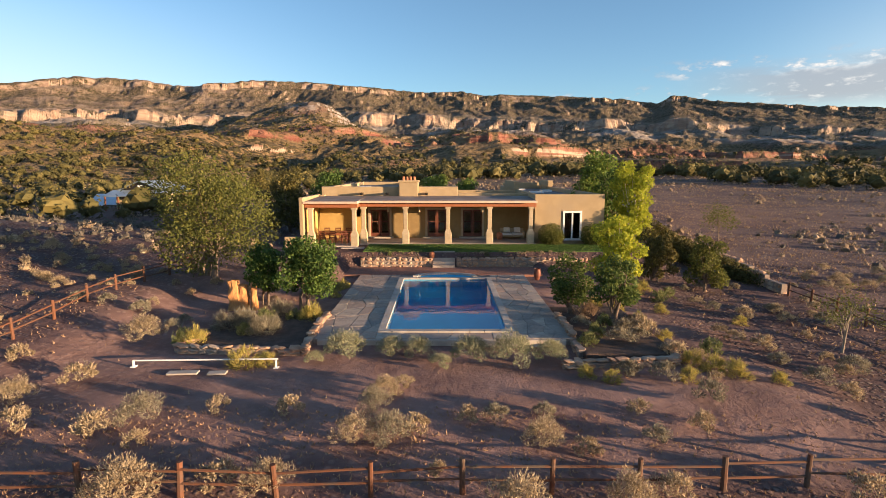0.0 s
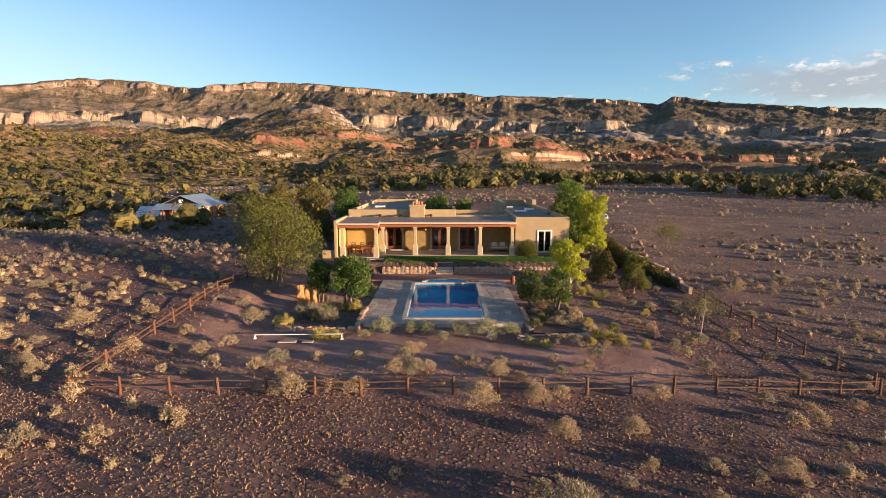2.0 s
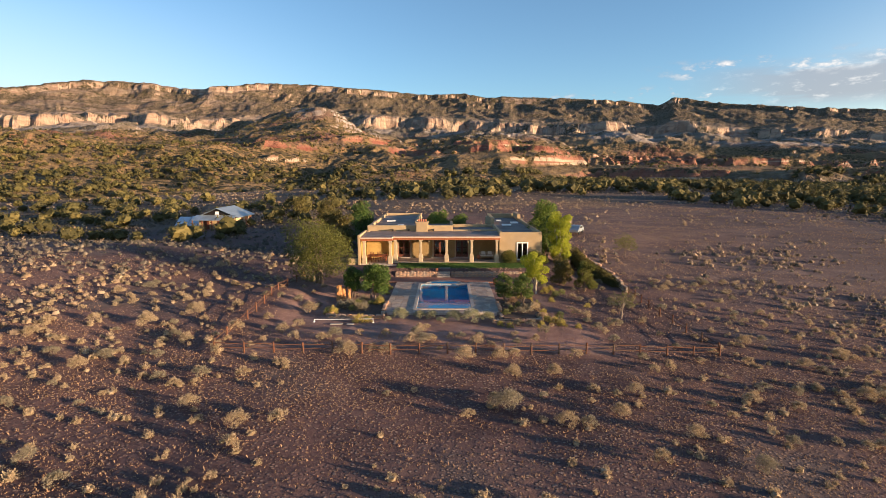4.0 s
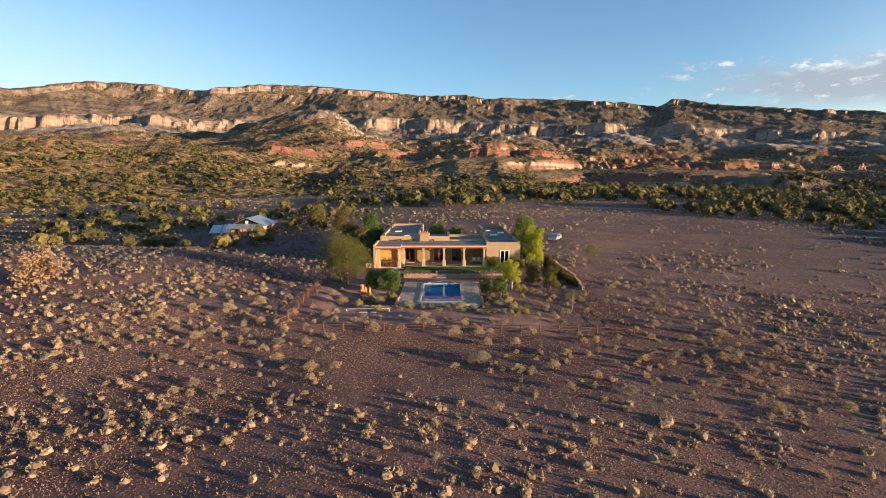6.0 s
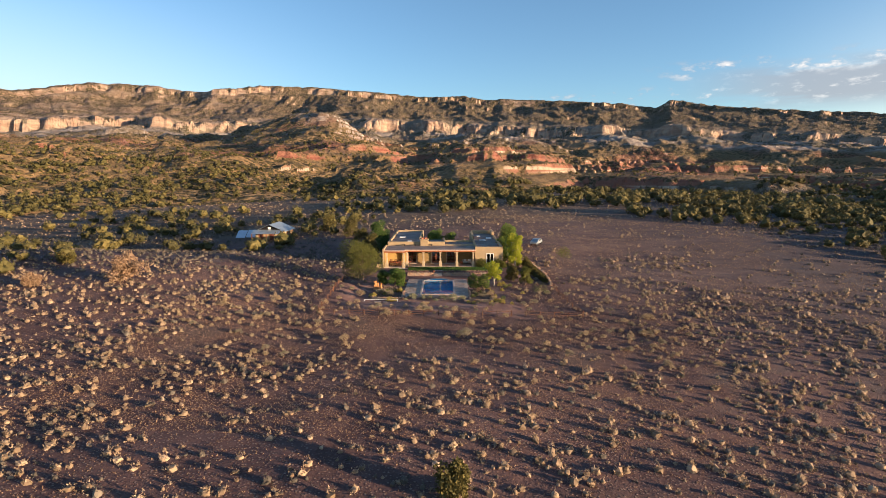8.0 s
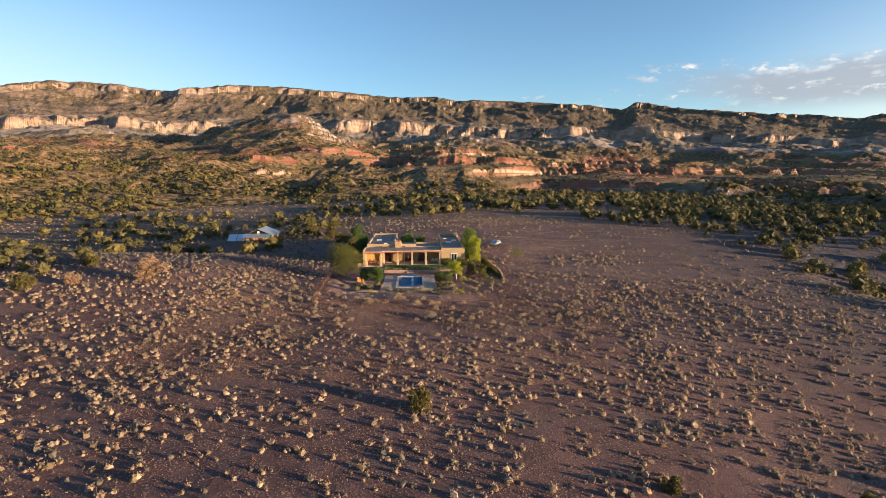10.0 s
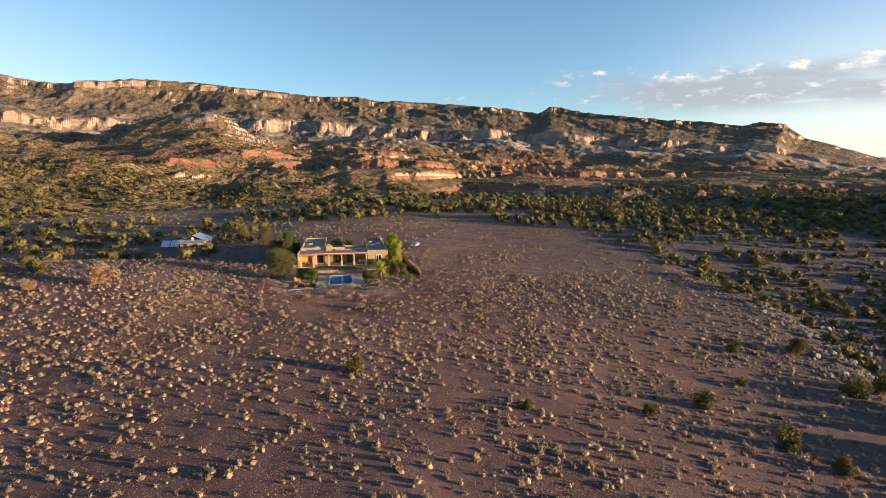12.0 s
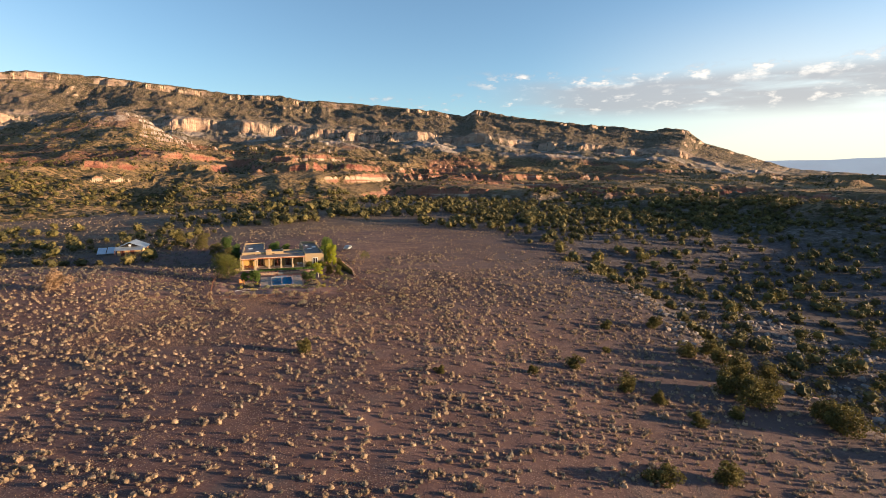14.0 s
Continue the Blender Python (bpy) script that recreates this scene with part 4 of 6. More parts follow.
jr = np.random.default_rng(21)
vx, vy = scatter(jr, 4400, 58, 400, -92, 190, lambda x, y: (jr.random(len(x)) < 0.85 * smooth01(x - np.interp(y, [-90, -60, -40, -20, 5, 30, 90, 170], [80, 80, 84, 88, 92, 88, 92, 104]), -1, 9) * (0.25 + 0.75 * smooth01(fbm(x / 16, y / 16, 3), 0.38, 0.55))))
stuff_trees("juniper_valley", "many low dark junipers in the rocky valley", vx, vy, mesa_at(vx, vy), 1.5 + 2.5 * jr.random(len(vx)) ** 1.3, 72, 0.10, 9, F_BELT, 0.7)
jx, jy = scatter(jr, 9500, -260, 330, -95, 330, lambda x, y: (jr.random(len(x)) < juniper_cover(x, y) * 0.62) & (np.hypot(x, y) > 30))
near_j = np.hypot(jx - 60, jy + 10) < 95
jh = 1.7 + 2.9 * jr.random(len(jx)) ** 1.6 + np.where(near_j, 0, 1.7 * smooth01(jx, -30, 0) * smooth01(jy, 90, 120))
stuff_trees("juniper_woodland", "dark green junipers scattered over the plain's edge", jx[near_j], jy[near_j], mesa_at(jx[near_j], jy[near_j]), jh[near_j], 250, 0.062, 5, F_JUNI, 0.7)
stuff_trees("juniper_belt", "belt of dark green junipers across the plain", jx[~near_j], jy[~near_j], mesa_at(jx[~near_j], jy[~near_j]), jh[~near_j], 100, 0.066, 8, F_BELT, 0.7)
ja, jd = np.radians(-50 + 115 * jr.random(14000)), 240 * (1300 / 240) ** jr.random(14000)
fx, fy = jd * np.sin(ja), jd * np.cos(ja)
ok = jr.random(14000) < (0.15 + 0.85 * smooth01(fbm(fx / 60, fy / 60, 3), 0.38, 0.58)) * (1 - 0.75 * smooth01(np.degrees(ja), -14, -4) * smooth01(jd, 900, 500))
fx, fy = fx[ok], fy[ok]
stuff_trees("juniper_slopes", "dark juniper scrub dotted over the foothills", fx, fy, mesa_at(fx, fy), 1.0 + 2.1 * jr.random(len(fx)) + jd[ok] / 1300, 12, 0.2, 6, F_BELT, 0.75)


gvx, gvy = scatter(jr, 5200, 76, 240, -78, 95, lambda x, y: jr.random(len(x)) < smooth01(x, 78, 92) * (0.3 + 0.7 * smooth01(fbm(x / 14 + 7, y / 14, 3), 0.38, 0.55)))
stuff_bushes("valley_scrub", "low grey-brown scrub between the valley junipers", gvx, gvy, 0.3 + 0.5 * jr.random(len(gvx)) ** 1.5, 6, 3, F_SHADEGREY, 0.16, 0.11, seed=44, core=True)


# boulders of the dry wash
wr = np.random.default_rng(55)
bx0, by0 = 78 + 60 * wr.random(1500), -72 + 75 * wr.random(1500)
keep = wr.random(1500) < smooth01(fbm(bx0 / 12, by0 / 12 + 7, 3) + 0.004 * (bx0 - 95), 0.42, 0.6)
bx0, by0 = bx0[keep], by0[keep]
iv, jf = ball(1)
size = 0.2 + 0.7 * wr.random(len(bx0)) ** 3
bv = iv[None] * (size[:, None, None] * (0.7 + 0.6 * wr.random((len(bx0), len(iv), 1)))) * [1.15, 1.0, 0.75] + np.stack([bx0, by0, ground_z(bx0, by0) + size * 0.2], -1)[:, None]
bf = jf[None] + (np.arange(len(bx0)) * len(iv))[:, None, None]
tagged(new("wash_boulders", mesh_from("wash_boulders", bv.reshape(-1, 3), bf.reshape(-1, 3), M_BOULDER)), "grey and pink boulders strewn down the dry wash", "rocks", kind="stuff")


# sandstone blocks on the lip of the wash
def ledge_rock(x, y, w, seed):
    rng = random.Random(seed)
    bm = bmesh.new()
    bmesh.ops.create_cube(bm, size=1.0)
    bmesh.ops.subdivide_edges(bm, edges=bm.edges[:], cuts=2, use_grid_fill=True)
    for v in bm.verts:
        v.co = Vector((v.co.x * w * 1.3, v.co.y * w, v.co.z * w * 0.95)) * (1 - 0.16 * v.co.length) + Vector((rng.uniform(-1, 1), rng.uniform(-1, 1), rng.uniform(-1, 1))) * w * 0.07
    me = bpy.data.meshes.new("rock")
    bm.to_mesh(me)
    bm.free()
    me.materials.append(M_STONE)
    ob = new("rock", me)
    ob.matrix_world = pose(x, y, gz(x, y) + w * 0.22, rng.uniform(-9, 9), rng.uniform(-9, 9), rng.uniform(0, 180))
    tagged(ob, "weathered orange sandstone block on the wash's edge", "rock", "sandstone blocks along the wash")


led = random.Random(91)
for i in range(26):
    yy = -60 + 34 * led.random()
    ledge_rock(float(np.interp(yy, [-60, -40, -20], [81.5, 86, 91])) + led.uniform(-1.5, 3.5), yy, 0.7 + 1.5 * led.random() ** 2, 700 + i)


# ---- the adobe house ----
FLOOR = PAD_Z
house = thing("house", "low tan adobe house with a columned porch and parapet roofs", "house", at=(0, 0, 0))


def wall_run(name, x0, x1, y0, y1, z0, z1, openings, bevel=0.03, label=""):
    """A wall along x with openings (from x, to x, sill, head)."""
    bm = bmesh.new()
    cuts = sorted(openings)
    edge = x0
    for a, b, s, h in cuts:
        box(bm, edge, a, y0, y1, z0, z1)
        if s > z0:
            box(bm, a, b, y0, y1, z0, s)
        if h < z1:
            box(bm, a, b, y0, y1, h, z1)
        edge = b
    box(bm, edge, x1, y0, y1, z0, z1)
    return part(name, bm, {"porch_wall": M_PORCH_SHADE, "bay_back_wall": M_GOLD}.get(name, M_ADOBE), house, label)


DOORS = [(-5.97, -4.37), (-1.30, 0.30), (1.62, 3.22)]
D_SILL, D_HEAD = FLOOR + 0.12, FLOOR + 2.40
wall_run("bay_back_wall", -10.1, -6.35, 42.0, 42.35, FLOOR - 0.3, 5.55, [(-7.25, -6.75, 4.05, 4.65)])
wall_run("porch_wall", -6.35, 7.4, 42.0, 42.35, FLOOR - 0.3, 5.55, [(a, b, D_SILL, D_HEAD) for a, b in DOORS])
part("parapet", bx(-10.1, 1.25, 42.9, 43.3, 5.3, 6.48, 0.06), M_ADOBE, house)
part("parapet", bx(-10.1, -9.75, 43.3, 64.0, 2.0, 6.42, 0.06), M_ADOBE, house)
part("parapet", bx(0.9, 1.25, 43.3, 49.8, 5.3, 6.40, 0.05), M_ADOBE, house)
part("parapet", bx(1.25, 7.4, 42.9, 43.25, 5.3, 5.92, 0.05), M_ADOBE, house)
part("parapet", bx(-9.75, -3.9, 63.65, 64.0, 2.0, 6.42, 0.05), M_ADOBE, house)
part("parapet", bx(-4.25, -3.9, 49.8, 63.65, 2.2, 6.38, 0.05), M_ADOBE, house)
part("parapet", bx(-3.9, 6.9, 49.45, 49.8, 2.2, 5.95, 0.05), M_ADOBE, house)
part("roof", bx(-9.75, 0.9, 43.3, 49.45, 5.85, 6.02), M_ROOF, house, "flat grey-brown roof membrane")
part("roof", bx(-9.75, -4.25, 49.45, 63.65, 5.85, 6.02), M_ROOF, house, "flat grey-brown roof membrane")
part("roof", bx(1.25, 7.0, 43.25, 49.45, 5.35, 5.52), M_ROOF, house, "flat grey-brown roof membrane")
part("roof", bx(7.4, 12.0, 39.62, 63.6, 5.45, 5.60), M_ROOF, house, "flat grey-brown roof membrane")
part("courtyard_wall", bx(-3.9, 6.9, 61.0, 61.35, 2.2, 4.3, 0.05), M_ADOBE, house)
# the wing with the window
wall_run("wing_wall", 7.05, 12.35, 39.3, 39.62, FLOOR - 0.4, 6.0, [(9.25, 10.6, FLOOR + 0.30, FLOOR + 2.42)])
part("wing_wall", bx(12.0, 12.35, 39.62, 64.0, FLOOR - 0.4, 6.0, 0.05), M_ADOBE, house)
part("wing_wall", bx(7.05, 7.4, 39.62, 63.65, FLOOR - 0.4, 5.98, 0.05), M_ADOBE, house)
part("wing_wall", bx(7.4, 12.0, 63.65, 64.0, FLOOR - 0.4, 6.35, 0.05), M_ADOBE, house)
part("wing_wall", bx(6.9, 7.4, 50.2, 58.0, 5.98, 6.75, 0.05), M_ADOBE, house, "raised tan stucco parapet step")
part("wing_wall", bx(11.75, 12.3, 58.0, 63.4, 6.0, 6.7, 0.06), M_ADOBE, house, "raised tan stucco parapet step")
for x0, x1, y0, y1 in ((8.6, 9.9, 50.5, 51.6), (10.3, 11.4, 54.0, 55.2), (8.4, 9.2, 57.5, 58.3), (-8.6, -7.4, 52.5, 53.4), (-6.4, -5.6, 46.0, 46.7)):
    part("skylight", bx(x0, x1, y0, y1, 5.55 if x0 > 0 else 6.0, 5.78 if x0 > 0 else 6.22, 0.03), M_WHITE, house, "pale domed skylight")
# porch: floor, roof and posts
part("porch_floor", bx(-6.35, 7.05, 38.55, 42.0, FLOOR - 0.35, FLOOR + 0.06, 0.02), M_FLAG, house, "grey flagstone porch floor")
part("porch_floor", bx(-10.45, -6.35, 37.45, 42.0, FLOOR - 0.9, FLOOR + 0.05, 0.02), M_FLAG, house, "grey flagstone porch floor")
part("porch_ceiling", bx(-10.15, 7.05, 39.02, 42.0, 5.32, 5.40), M_BEAM, house, "red-stained plank porch ceiling")


def sloped_slab(x0, x1, y0, y1, z0, z1, thick):
    bm = bmesh.new()
    v = [bm.verts.new(p) for p in ((x0, y0, z0), (x1, y0, z0), (x1, y1, z1), (x0, y1, z1), (x0, y0, z0 - thick), (x1, y0, z0 - thick), (x1, y1, z1 - thick), (x0, y1, z1 - thick))]
    for f in ((0, 1, 2, 3), (7, 6, 5, 4), (0, 4, 5, 1), (1, 5, 6, 2), (2, 6, 7, 3), (3, 7, 4, 0)):
        bm.faces.new([v[i] for i in f])
    return bm


part("porch_roof", sloped_slab(-6.3, 7.05, 38.40, 42.9, 5.53, 5.72, 0.10), M_ROOF, house, "flat brown porch roofing")
part("porch_roof", sloped_slab(-10.16, -6.305, 37.40, 42.9, 5.53, 5.72, 0.10), M_ROOF, house, "flat brown porch roofing")
part("fascia", bx(-6.28, 7.05, 38.32, 38.40, 5.40, 5.57, 0.01), M_FASCIA, house, "pale pink painted fascia board")
part("fascia", bx(-10.2, -6.24, 37.32, 37.40, 5.40, 5.57, 0.01), M_FASCIA, house, "pale pink painted fascia board")
part("fascia", bx(-6.32, -6.24, 37.40, 38.40, 5.40, 5.57, 0.01), M_FASCIA, house, "pale pink painted fascia board")
part("beam", bx(-6.5, 7.05, 38.75, 39.02, 5.10, 5.40, 0.015), M_BEAM, house, "red-stained timber beam")
part("beam", bx(-10.15, -6.28, 37.62, 37.88, 5.10, 5.40, 0.015), M_BEAM, house, "red-stained timber beam")
part("beam", bx(-6.55, -6.30, 37.90, 38.74, 5.10, 5.40, 0.015), M_BEAM, house, "red-stained timber beam")
part("beam", bx(6.78, 7.04, 39.03, 41.99, 5.05, 5.32, 0.015), M_BEAM, house, "red-stained timber beam")
part("bay_wall", bx(-10.5, -10.20, 37.35, 42.9, FLOOR - 1.0, 5.85, 0.05), M_ADOBE, house, "lit tan stucco end wall of the porch")
part("bay_lining", bx(-10.198, -10.15, 37.95, 41.99, FLOOR + 0.06, 5.30), M_GOLD, house, "golden plaster inside the porch bay")
part("bay_wall", bx(-10.16, -9.75, 42.36, 43.3, FLOOR - 0.3, 5.8, 0.03), M_ADOBE, house)


def column(x, y):
    """A square post that widens into a stepped pedestal."""
    col = part("column", box(bmesh.new(), x - 0.15, x + 0.15, y - 0.15, y + 0.15, FLOOR + 1.15, 5.10, 0.03), M_TRIM, house, "cream stucco porch column on a pedestal")
    bm = box(bmesh.new(), x - 0.27, x + 0.27, y - 0.27, y + 0.27, FLOOR - 0.05, FLOOR + 0.85, 0.05)
    bmesh.ops.create_cone(bm, cap_ends=True, segments=4, radius1=0.36, radius2=0.21, depth=0.32, matrix=pose(x, y, FLOOR + 1.0, 0, 0, 45))
    part("pedestal", bm, M_TRIM, col)
    part("capital", box(bmesh.new(), x - 0.22, x + 0.22, y - 0.19, y + 0.19, 4.94, 5.09, 0.02), M_TRIM, col)


for x in (-2.85, 0.38, 3.53, 6.66):
    column(x, 38.9)
column(-6.03, 38.9)
column(-6.55, 37.78)
column(-9.75, 37.78)


def french_door(a, b, y):
    """A framed pair of glazed door leaves with a step before them."""
    door = part("door_frame", bmesh.new(), M_TRIM, house, "cream door surround")
    bm = bmesh.new()
    box(bm, a - 0.16, a + 0.02, y - 0.06, y + 0.2, D_SILL, D_HEAD + 0.1, 0.01)
    box(bm, b - 0.02, b + 0.16, y - 0.06, y + 0.2, D_SILL, D_HEAD + 0.1, 0.01)
    box(bm, a - 0.16, b + 0.16, y - 0.07, y + 0.19, D_HEAD - 0.02, D_HEAD + 0.14, 0.01)
    bm.to_mesh(door.data)
    bm.free()
    part("door_step", bx(a - 0.3, b + 0.3, y - 0.45, y - 0.01, FLOOR + 0.06, D_SILL + 0.06, 0.02), M_COPING, door, "pale stone doorstep")
    mid = (a + b) / 2
    for l, r in ((a + 0.02, mid - 0.01), (mid + 0.01, b - 0.02)):
        bm = bmesh.new()
        box(bm, l, l + 0.11, y + 0.08, y + 0.14, D_SILL, D_HEAD - 0.02)
        box(bm, r - 0.11, r, y + 0.08, y + 0.14, D_SILL, D_HEAD - 0.02)
        box(bm, l + 0.11, r - 0.11, y + 0.08, y + 0.14, D_SILL, D_SILL + 0.35)
        box(bm, l + 0.11, r - 0.11, y + 0.08, y + 0.14, D_HEAD - 0.16, D_HEAD - 0.02)
        box(bm, l + 0.11, r - 0.11, y + 0.085, y + 0.135, D_SILL + 1.25, D_SILL + 1.32)
        part("door_leaf", bm, M_DOOR, door, "dark red-brown glazed door leaf")
        part("pane", bx(l + 0.11, r - 0.11, y + 0.105, y + 0.112, D_SILL + 0.35, D_HEAD - 0.16), M_GLASS, door)


for a, b in DOORS:
    french_door(a, b, 42.0)
window = part("window", bmesh.new(), M_WHITE, house, "white-framed two-leaf window")
bm = bmesh.new()
for x0, x1, z0, z1 in ((9.2, 9.34, 2.5, 4.75), (10.51, 10.65, 2.5, 4.75), (9.34, 10.51, 4.59, 4.73), (9.34, 10.51, 2.5, 2.62), (9.87, 9.98, 2.62, 4.59)):
    box(bm, x0, x1, 39.24, 39.40, z0, z1, 0.008)
bm.to_mesh(window.data)
bm.free()
for x0, x1 in ((9.34, 9.87), (9.98, 10.51)):
    part("pane", bx(x0, x1, 39.345, 39.352, 2.62, 4.59), M_GLASS, window)
part("window_sill", bx(9.1, 10.75, 39.16, 39.29, 2.42, 2.49, 0.01), M_COPING, window)
# interior rooms close the openings
part("interior_wall", bx(-9.75, 7.05, 46.5, 46.7, FLOOR, 5.3), M_ADOBE, house)
part("interior_floor", bx(-9.75, 7.05, 42.36, 46.5, FLOOR - 0.2, FLOOR + 0.08), M_BRICK, house, "red tile interior floor")
part("interior_ceiling", bx(-9.75, 7.05, 42.36, 46.5, 5.15, 5.28), M_TRIM, house)

chimney = part("chimney", bx(-3.62, -2.05, 42.36, 43.6, 5.45, 6.85, 0.06), M_ADOBE, house, "broad tan stucco chimney")
part("chimney_cap", bx(-3.70, -1.97, 42.28, 43.68, 6.85, 7.0, 0.03), M_ADOBE, chimney)
for i in range(4):
    bm = rod(bmesh.new(), (-3.28 + i * 0.3, 42.95, 6.98), (-3.28 + i * 0.3, 42.95, 7.30), 0.13, 10, 0.11)
    part("flue_pot", bm, M_CLAY, chimney, "red clay flue pot")
for x in (-6.7, -4.6, -1.35):
    bm = bmesh.new()
    box(bm, x - 0.09, x + 0.09, 42.15, 42.95, 5.80, 5.90)
    box(bm, x - 0.09, x - 0.05, 42.15, 42.95, 5.90, 5.99)
    box(bm, x + 0.05, x + 0.09, 42.15, 42.95, 5.90, 5.99)
    part("roof_spout", bm, M_IRON, house, "dark metal roof spout")


def lantern(x, y, z):
    top = thing("hanging_lantern", "small pale hanging lantern below the porch ceiling", "lamp", "porch lanterns", at=(x, y, z))
    part("chain", rod(bmesh.new(), (0, 0, 0), (0, 0, 0.35), 0.012, 5), M_IRON, top)
    part("shade", rod(bmesh.new(), (0, 0, -0.42), (0, 0, 0.0), 0.10, 8, 0.06), M_TRIM, top, "pale lantern glass")


for x in (-4.35, -1.9, 3.1):
    lantern(x, 40.6, 4.97)


# ---- porch furniture ----
def dining_chair():
    top = thing("dining_chair", "dark red-brown wooden dining chair at the porch table", "chair", "chairs round the porch table")
    part("seat", bx(-0.23, 0.23, -0.22, 0.22, 0.43, 0.48, 0.012), M_DOOR, top)
    bm = bmesh.new()
    for x in (-0.2, 0.2):
        box(bm, x - 0.025, x + 0.025, 0.18, 0.22, 0.48, 1.0)
    for z in (0.62, 0.76, 0.92):
        box(bm, -0.175, 0.175, 0.185, 0.215, z, z + 0.08)
    part("backrest", bm, M_DOOR, top)
    for x in (-0.2, 0.2):
        for y in (-0.19, 0.19):
            part("leg", bx(x - 0.025, x + 0.025, y - 0.025, y + 0.025, 0.0, 0.43), M_DOOR, top)
    return top


table = thing("dining_table", "long red-brown wooden table under the porch bay", "table", at=(-8.35, 39.6, FLOOR + 0.05))
part("tabletop", bx(-1.25, 1.25, -0.55, 0.55, 0.71, 0.77, 0.015), M_BEAM, table)
part("apron", bx(-1.1, 1.1, -0.42, 0.42, 0.6, 0.71), M_BEAM, table)
for x in (-1.08, 1.08):
    for y in (-0.42, 0.42):
        part("leg", bx(x - 0.05, x + 0.05, y - 0.05, y + 0.05, 0, 0.6, 0.01), M_BEAM, table)
first_chair = dining_chair()
first_chair.location = (-9.2, 38.8, FLOOR + 0.05)
first_chair.rotation_euler = (0, 0, radians(180))
for x, y, turn in ((-8.35, 38.82, 176), (-7.5, 38.8, 184), (-9.2, 40.45, 4), (-8.35, 40.42, -3), (-7.5, 40.45, 0)):
    copy_thing(first_chair, pose(x, y, FLOOR + 0.05, 0, 0, turn))
sofa = thing("porch_sofa", "white wicker sofa with pale cushions on the porch", "sofa", at=(5.6, 41.3, FLOOR + 0.06))
part("frame", box(box(box(bx(-0.95, 0.95, -0.35, 0.4, 0.22, 0.36, 0.03), -0.95, 0.95, 0.3, 0.42, 0.36, 0.85, 0.03), -0.98, -0.84, -0.35, 0.3, 0.36, 0.62, 0.03), 0.84, 0.98, -0.35, 0.3, 0.36, 0.62, 0.03), M_TRIM, sofa)
for x in (-0.42, 0.42):
    part("cushion", bx(x - 0.4, x + 0.4, -0.36, 0.29, 0.37, 0.50, 0.05), M_CUSH, sofa)
    bm = bx(-0.26, 0.26, -0.07, 0.07, -0.2, 0.2, 0.06)
    bmesh.ops.transform(bm, matrix=pose(x, 0.2, 0.72, -16), verts=bm.verts)
    part("pillow", bm, M_CUSH, sofa)
for x in (-0.85, 0.85):
    for y in (-0.28, 0.33):
        part("leg", bx(x - 0.04, x + 0.04, y - 0.04, y + 0.04, 0, 0.22), M_TRIM, sofa)


def pot(x, y, z, r, h, material, label, plant=None):
    bm = bmesh.new()
    prof = [(0.62, 0), (0.92, 0.35), (1.0, 0.62), (0.82, 0.9), (0.92, 1.0), (0.74, 1.0), (0.66, 0.86)]
    rings = [[bm.verts.new((r * a * math.cos(t * math.pi / 8), r * a * math.sin(t * math.pi / 8), h * b)) for t in range(16)] for a, b in prof]
    for p, q in zip(rings, rings[1:]):
        for i in range(16):
            bm.faces.new((p[i], p[(i + 1) % 16], q[(i + 1) % 16], q[i]))
    bm.faces.new(rings[0][::-1])
    bm.faces.new(rings[-1])
    ob = part("plant_pot" if plant else "clay_pot", bm, material)
    ob.location = (x, y, z)
    return tagged(ob, label, "pot")


pot(4.55, 41.0, FLOOR + 0.06, 0.26, 0.55, M_CLAY, "round terracotta pot on the porch floor")
pot(-0.75, 34.75, DECK_Z + 0.55, 0.2, 0.42, M_CLAY, "small terracotta pot beside the terrace steps")
pot(5.65, 30.2, DECK_Z, 0.22, 0.7, M_DOOR, "tall dark red clay jar at the patio corner")
low_wall = tagged(part("low_garden_wall", bx(-11.7, -10.52, 37.5, 37.85, 1.2, 2.95, 0.06), M_ADOBE), "low tan stucco wall beside the porch bay", "wall")

# ---- terrace, lawn, steps ----
lawn = part("lawn", bx(-5.6, 12.0, 35.25, 38.5, PAD_Z - 0.5, PAD_Z + 0.01, 0.03), M_TURF)
tagged(lawn, "strip of green lawn before the porch", "lawn", kind="structure")
n = 26000
lr = np.random.default_rng(31)
c = np.stack([-5.55 + 17.5 * lr.random(n), 35.3 + 3.15 * lr.random(n), np.full(n, PAD_Z + 0.035)], -1)
a = unit(np.stack([lr.normal(size=n) * .4, lr.normal(size=n) * .4, np.ones(n)], -1)) * 0.045
tagged(new("lawn_blades", mesh_from("lawn_blades", *diamonds(c, a, unit(np.cross(a, sphere_dirs(lr, n))) * 0.012), M_GRASS)), "short green grass blades of the lawn", "grass", kind="stuff")
bed = part("terrace_bed", box(box(bmesh.new(), -5.6, -0.85, 34.75, 35.25, 1.0, 1.98), 0.95, 9.5, 34.75, 35.25, 1.0, 1.98), M_BEDSOIL)
tagged(bed, "narrow dark planting bed along the terrace", "ground", kind="structure")
for i in range(46):
    x = -5.4 + 14.6 * (i + 0.5) / 46
    if not -0.9 < x < 1.0:
        ob = bush((RUST, SAGE, HERB, HERB)[int(plant_rng.integers(4))], x, 34.95 + 0.2 * plant_rng.random(), 0.16 + 0.12 * plant_rng.random(), "bedding_plant", "low bedding plant above the stone terrace wall", "terrace bedding plants")
        ob.location.z = 1.96
steps = thing("terrace_steps", "rough grey stone steps up to the lawn", "steps")
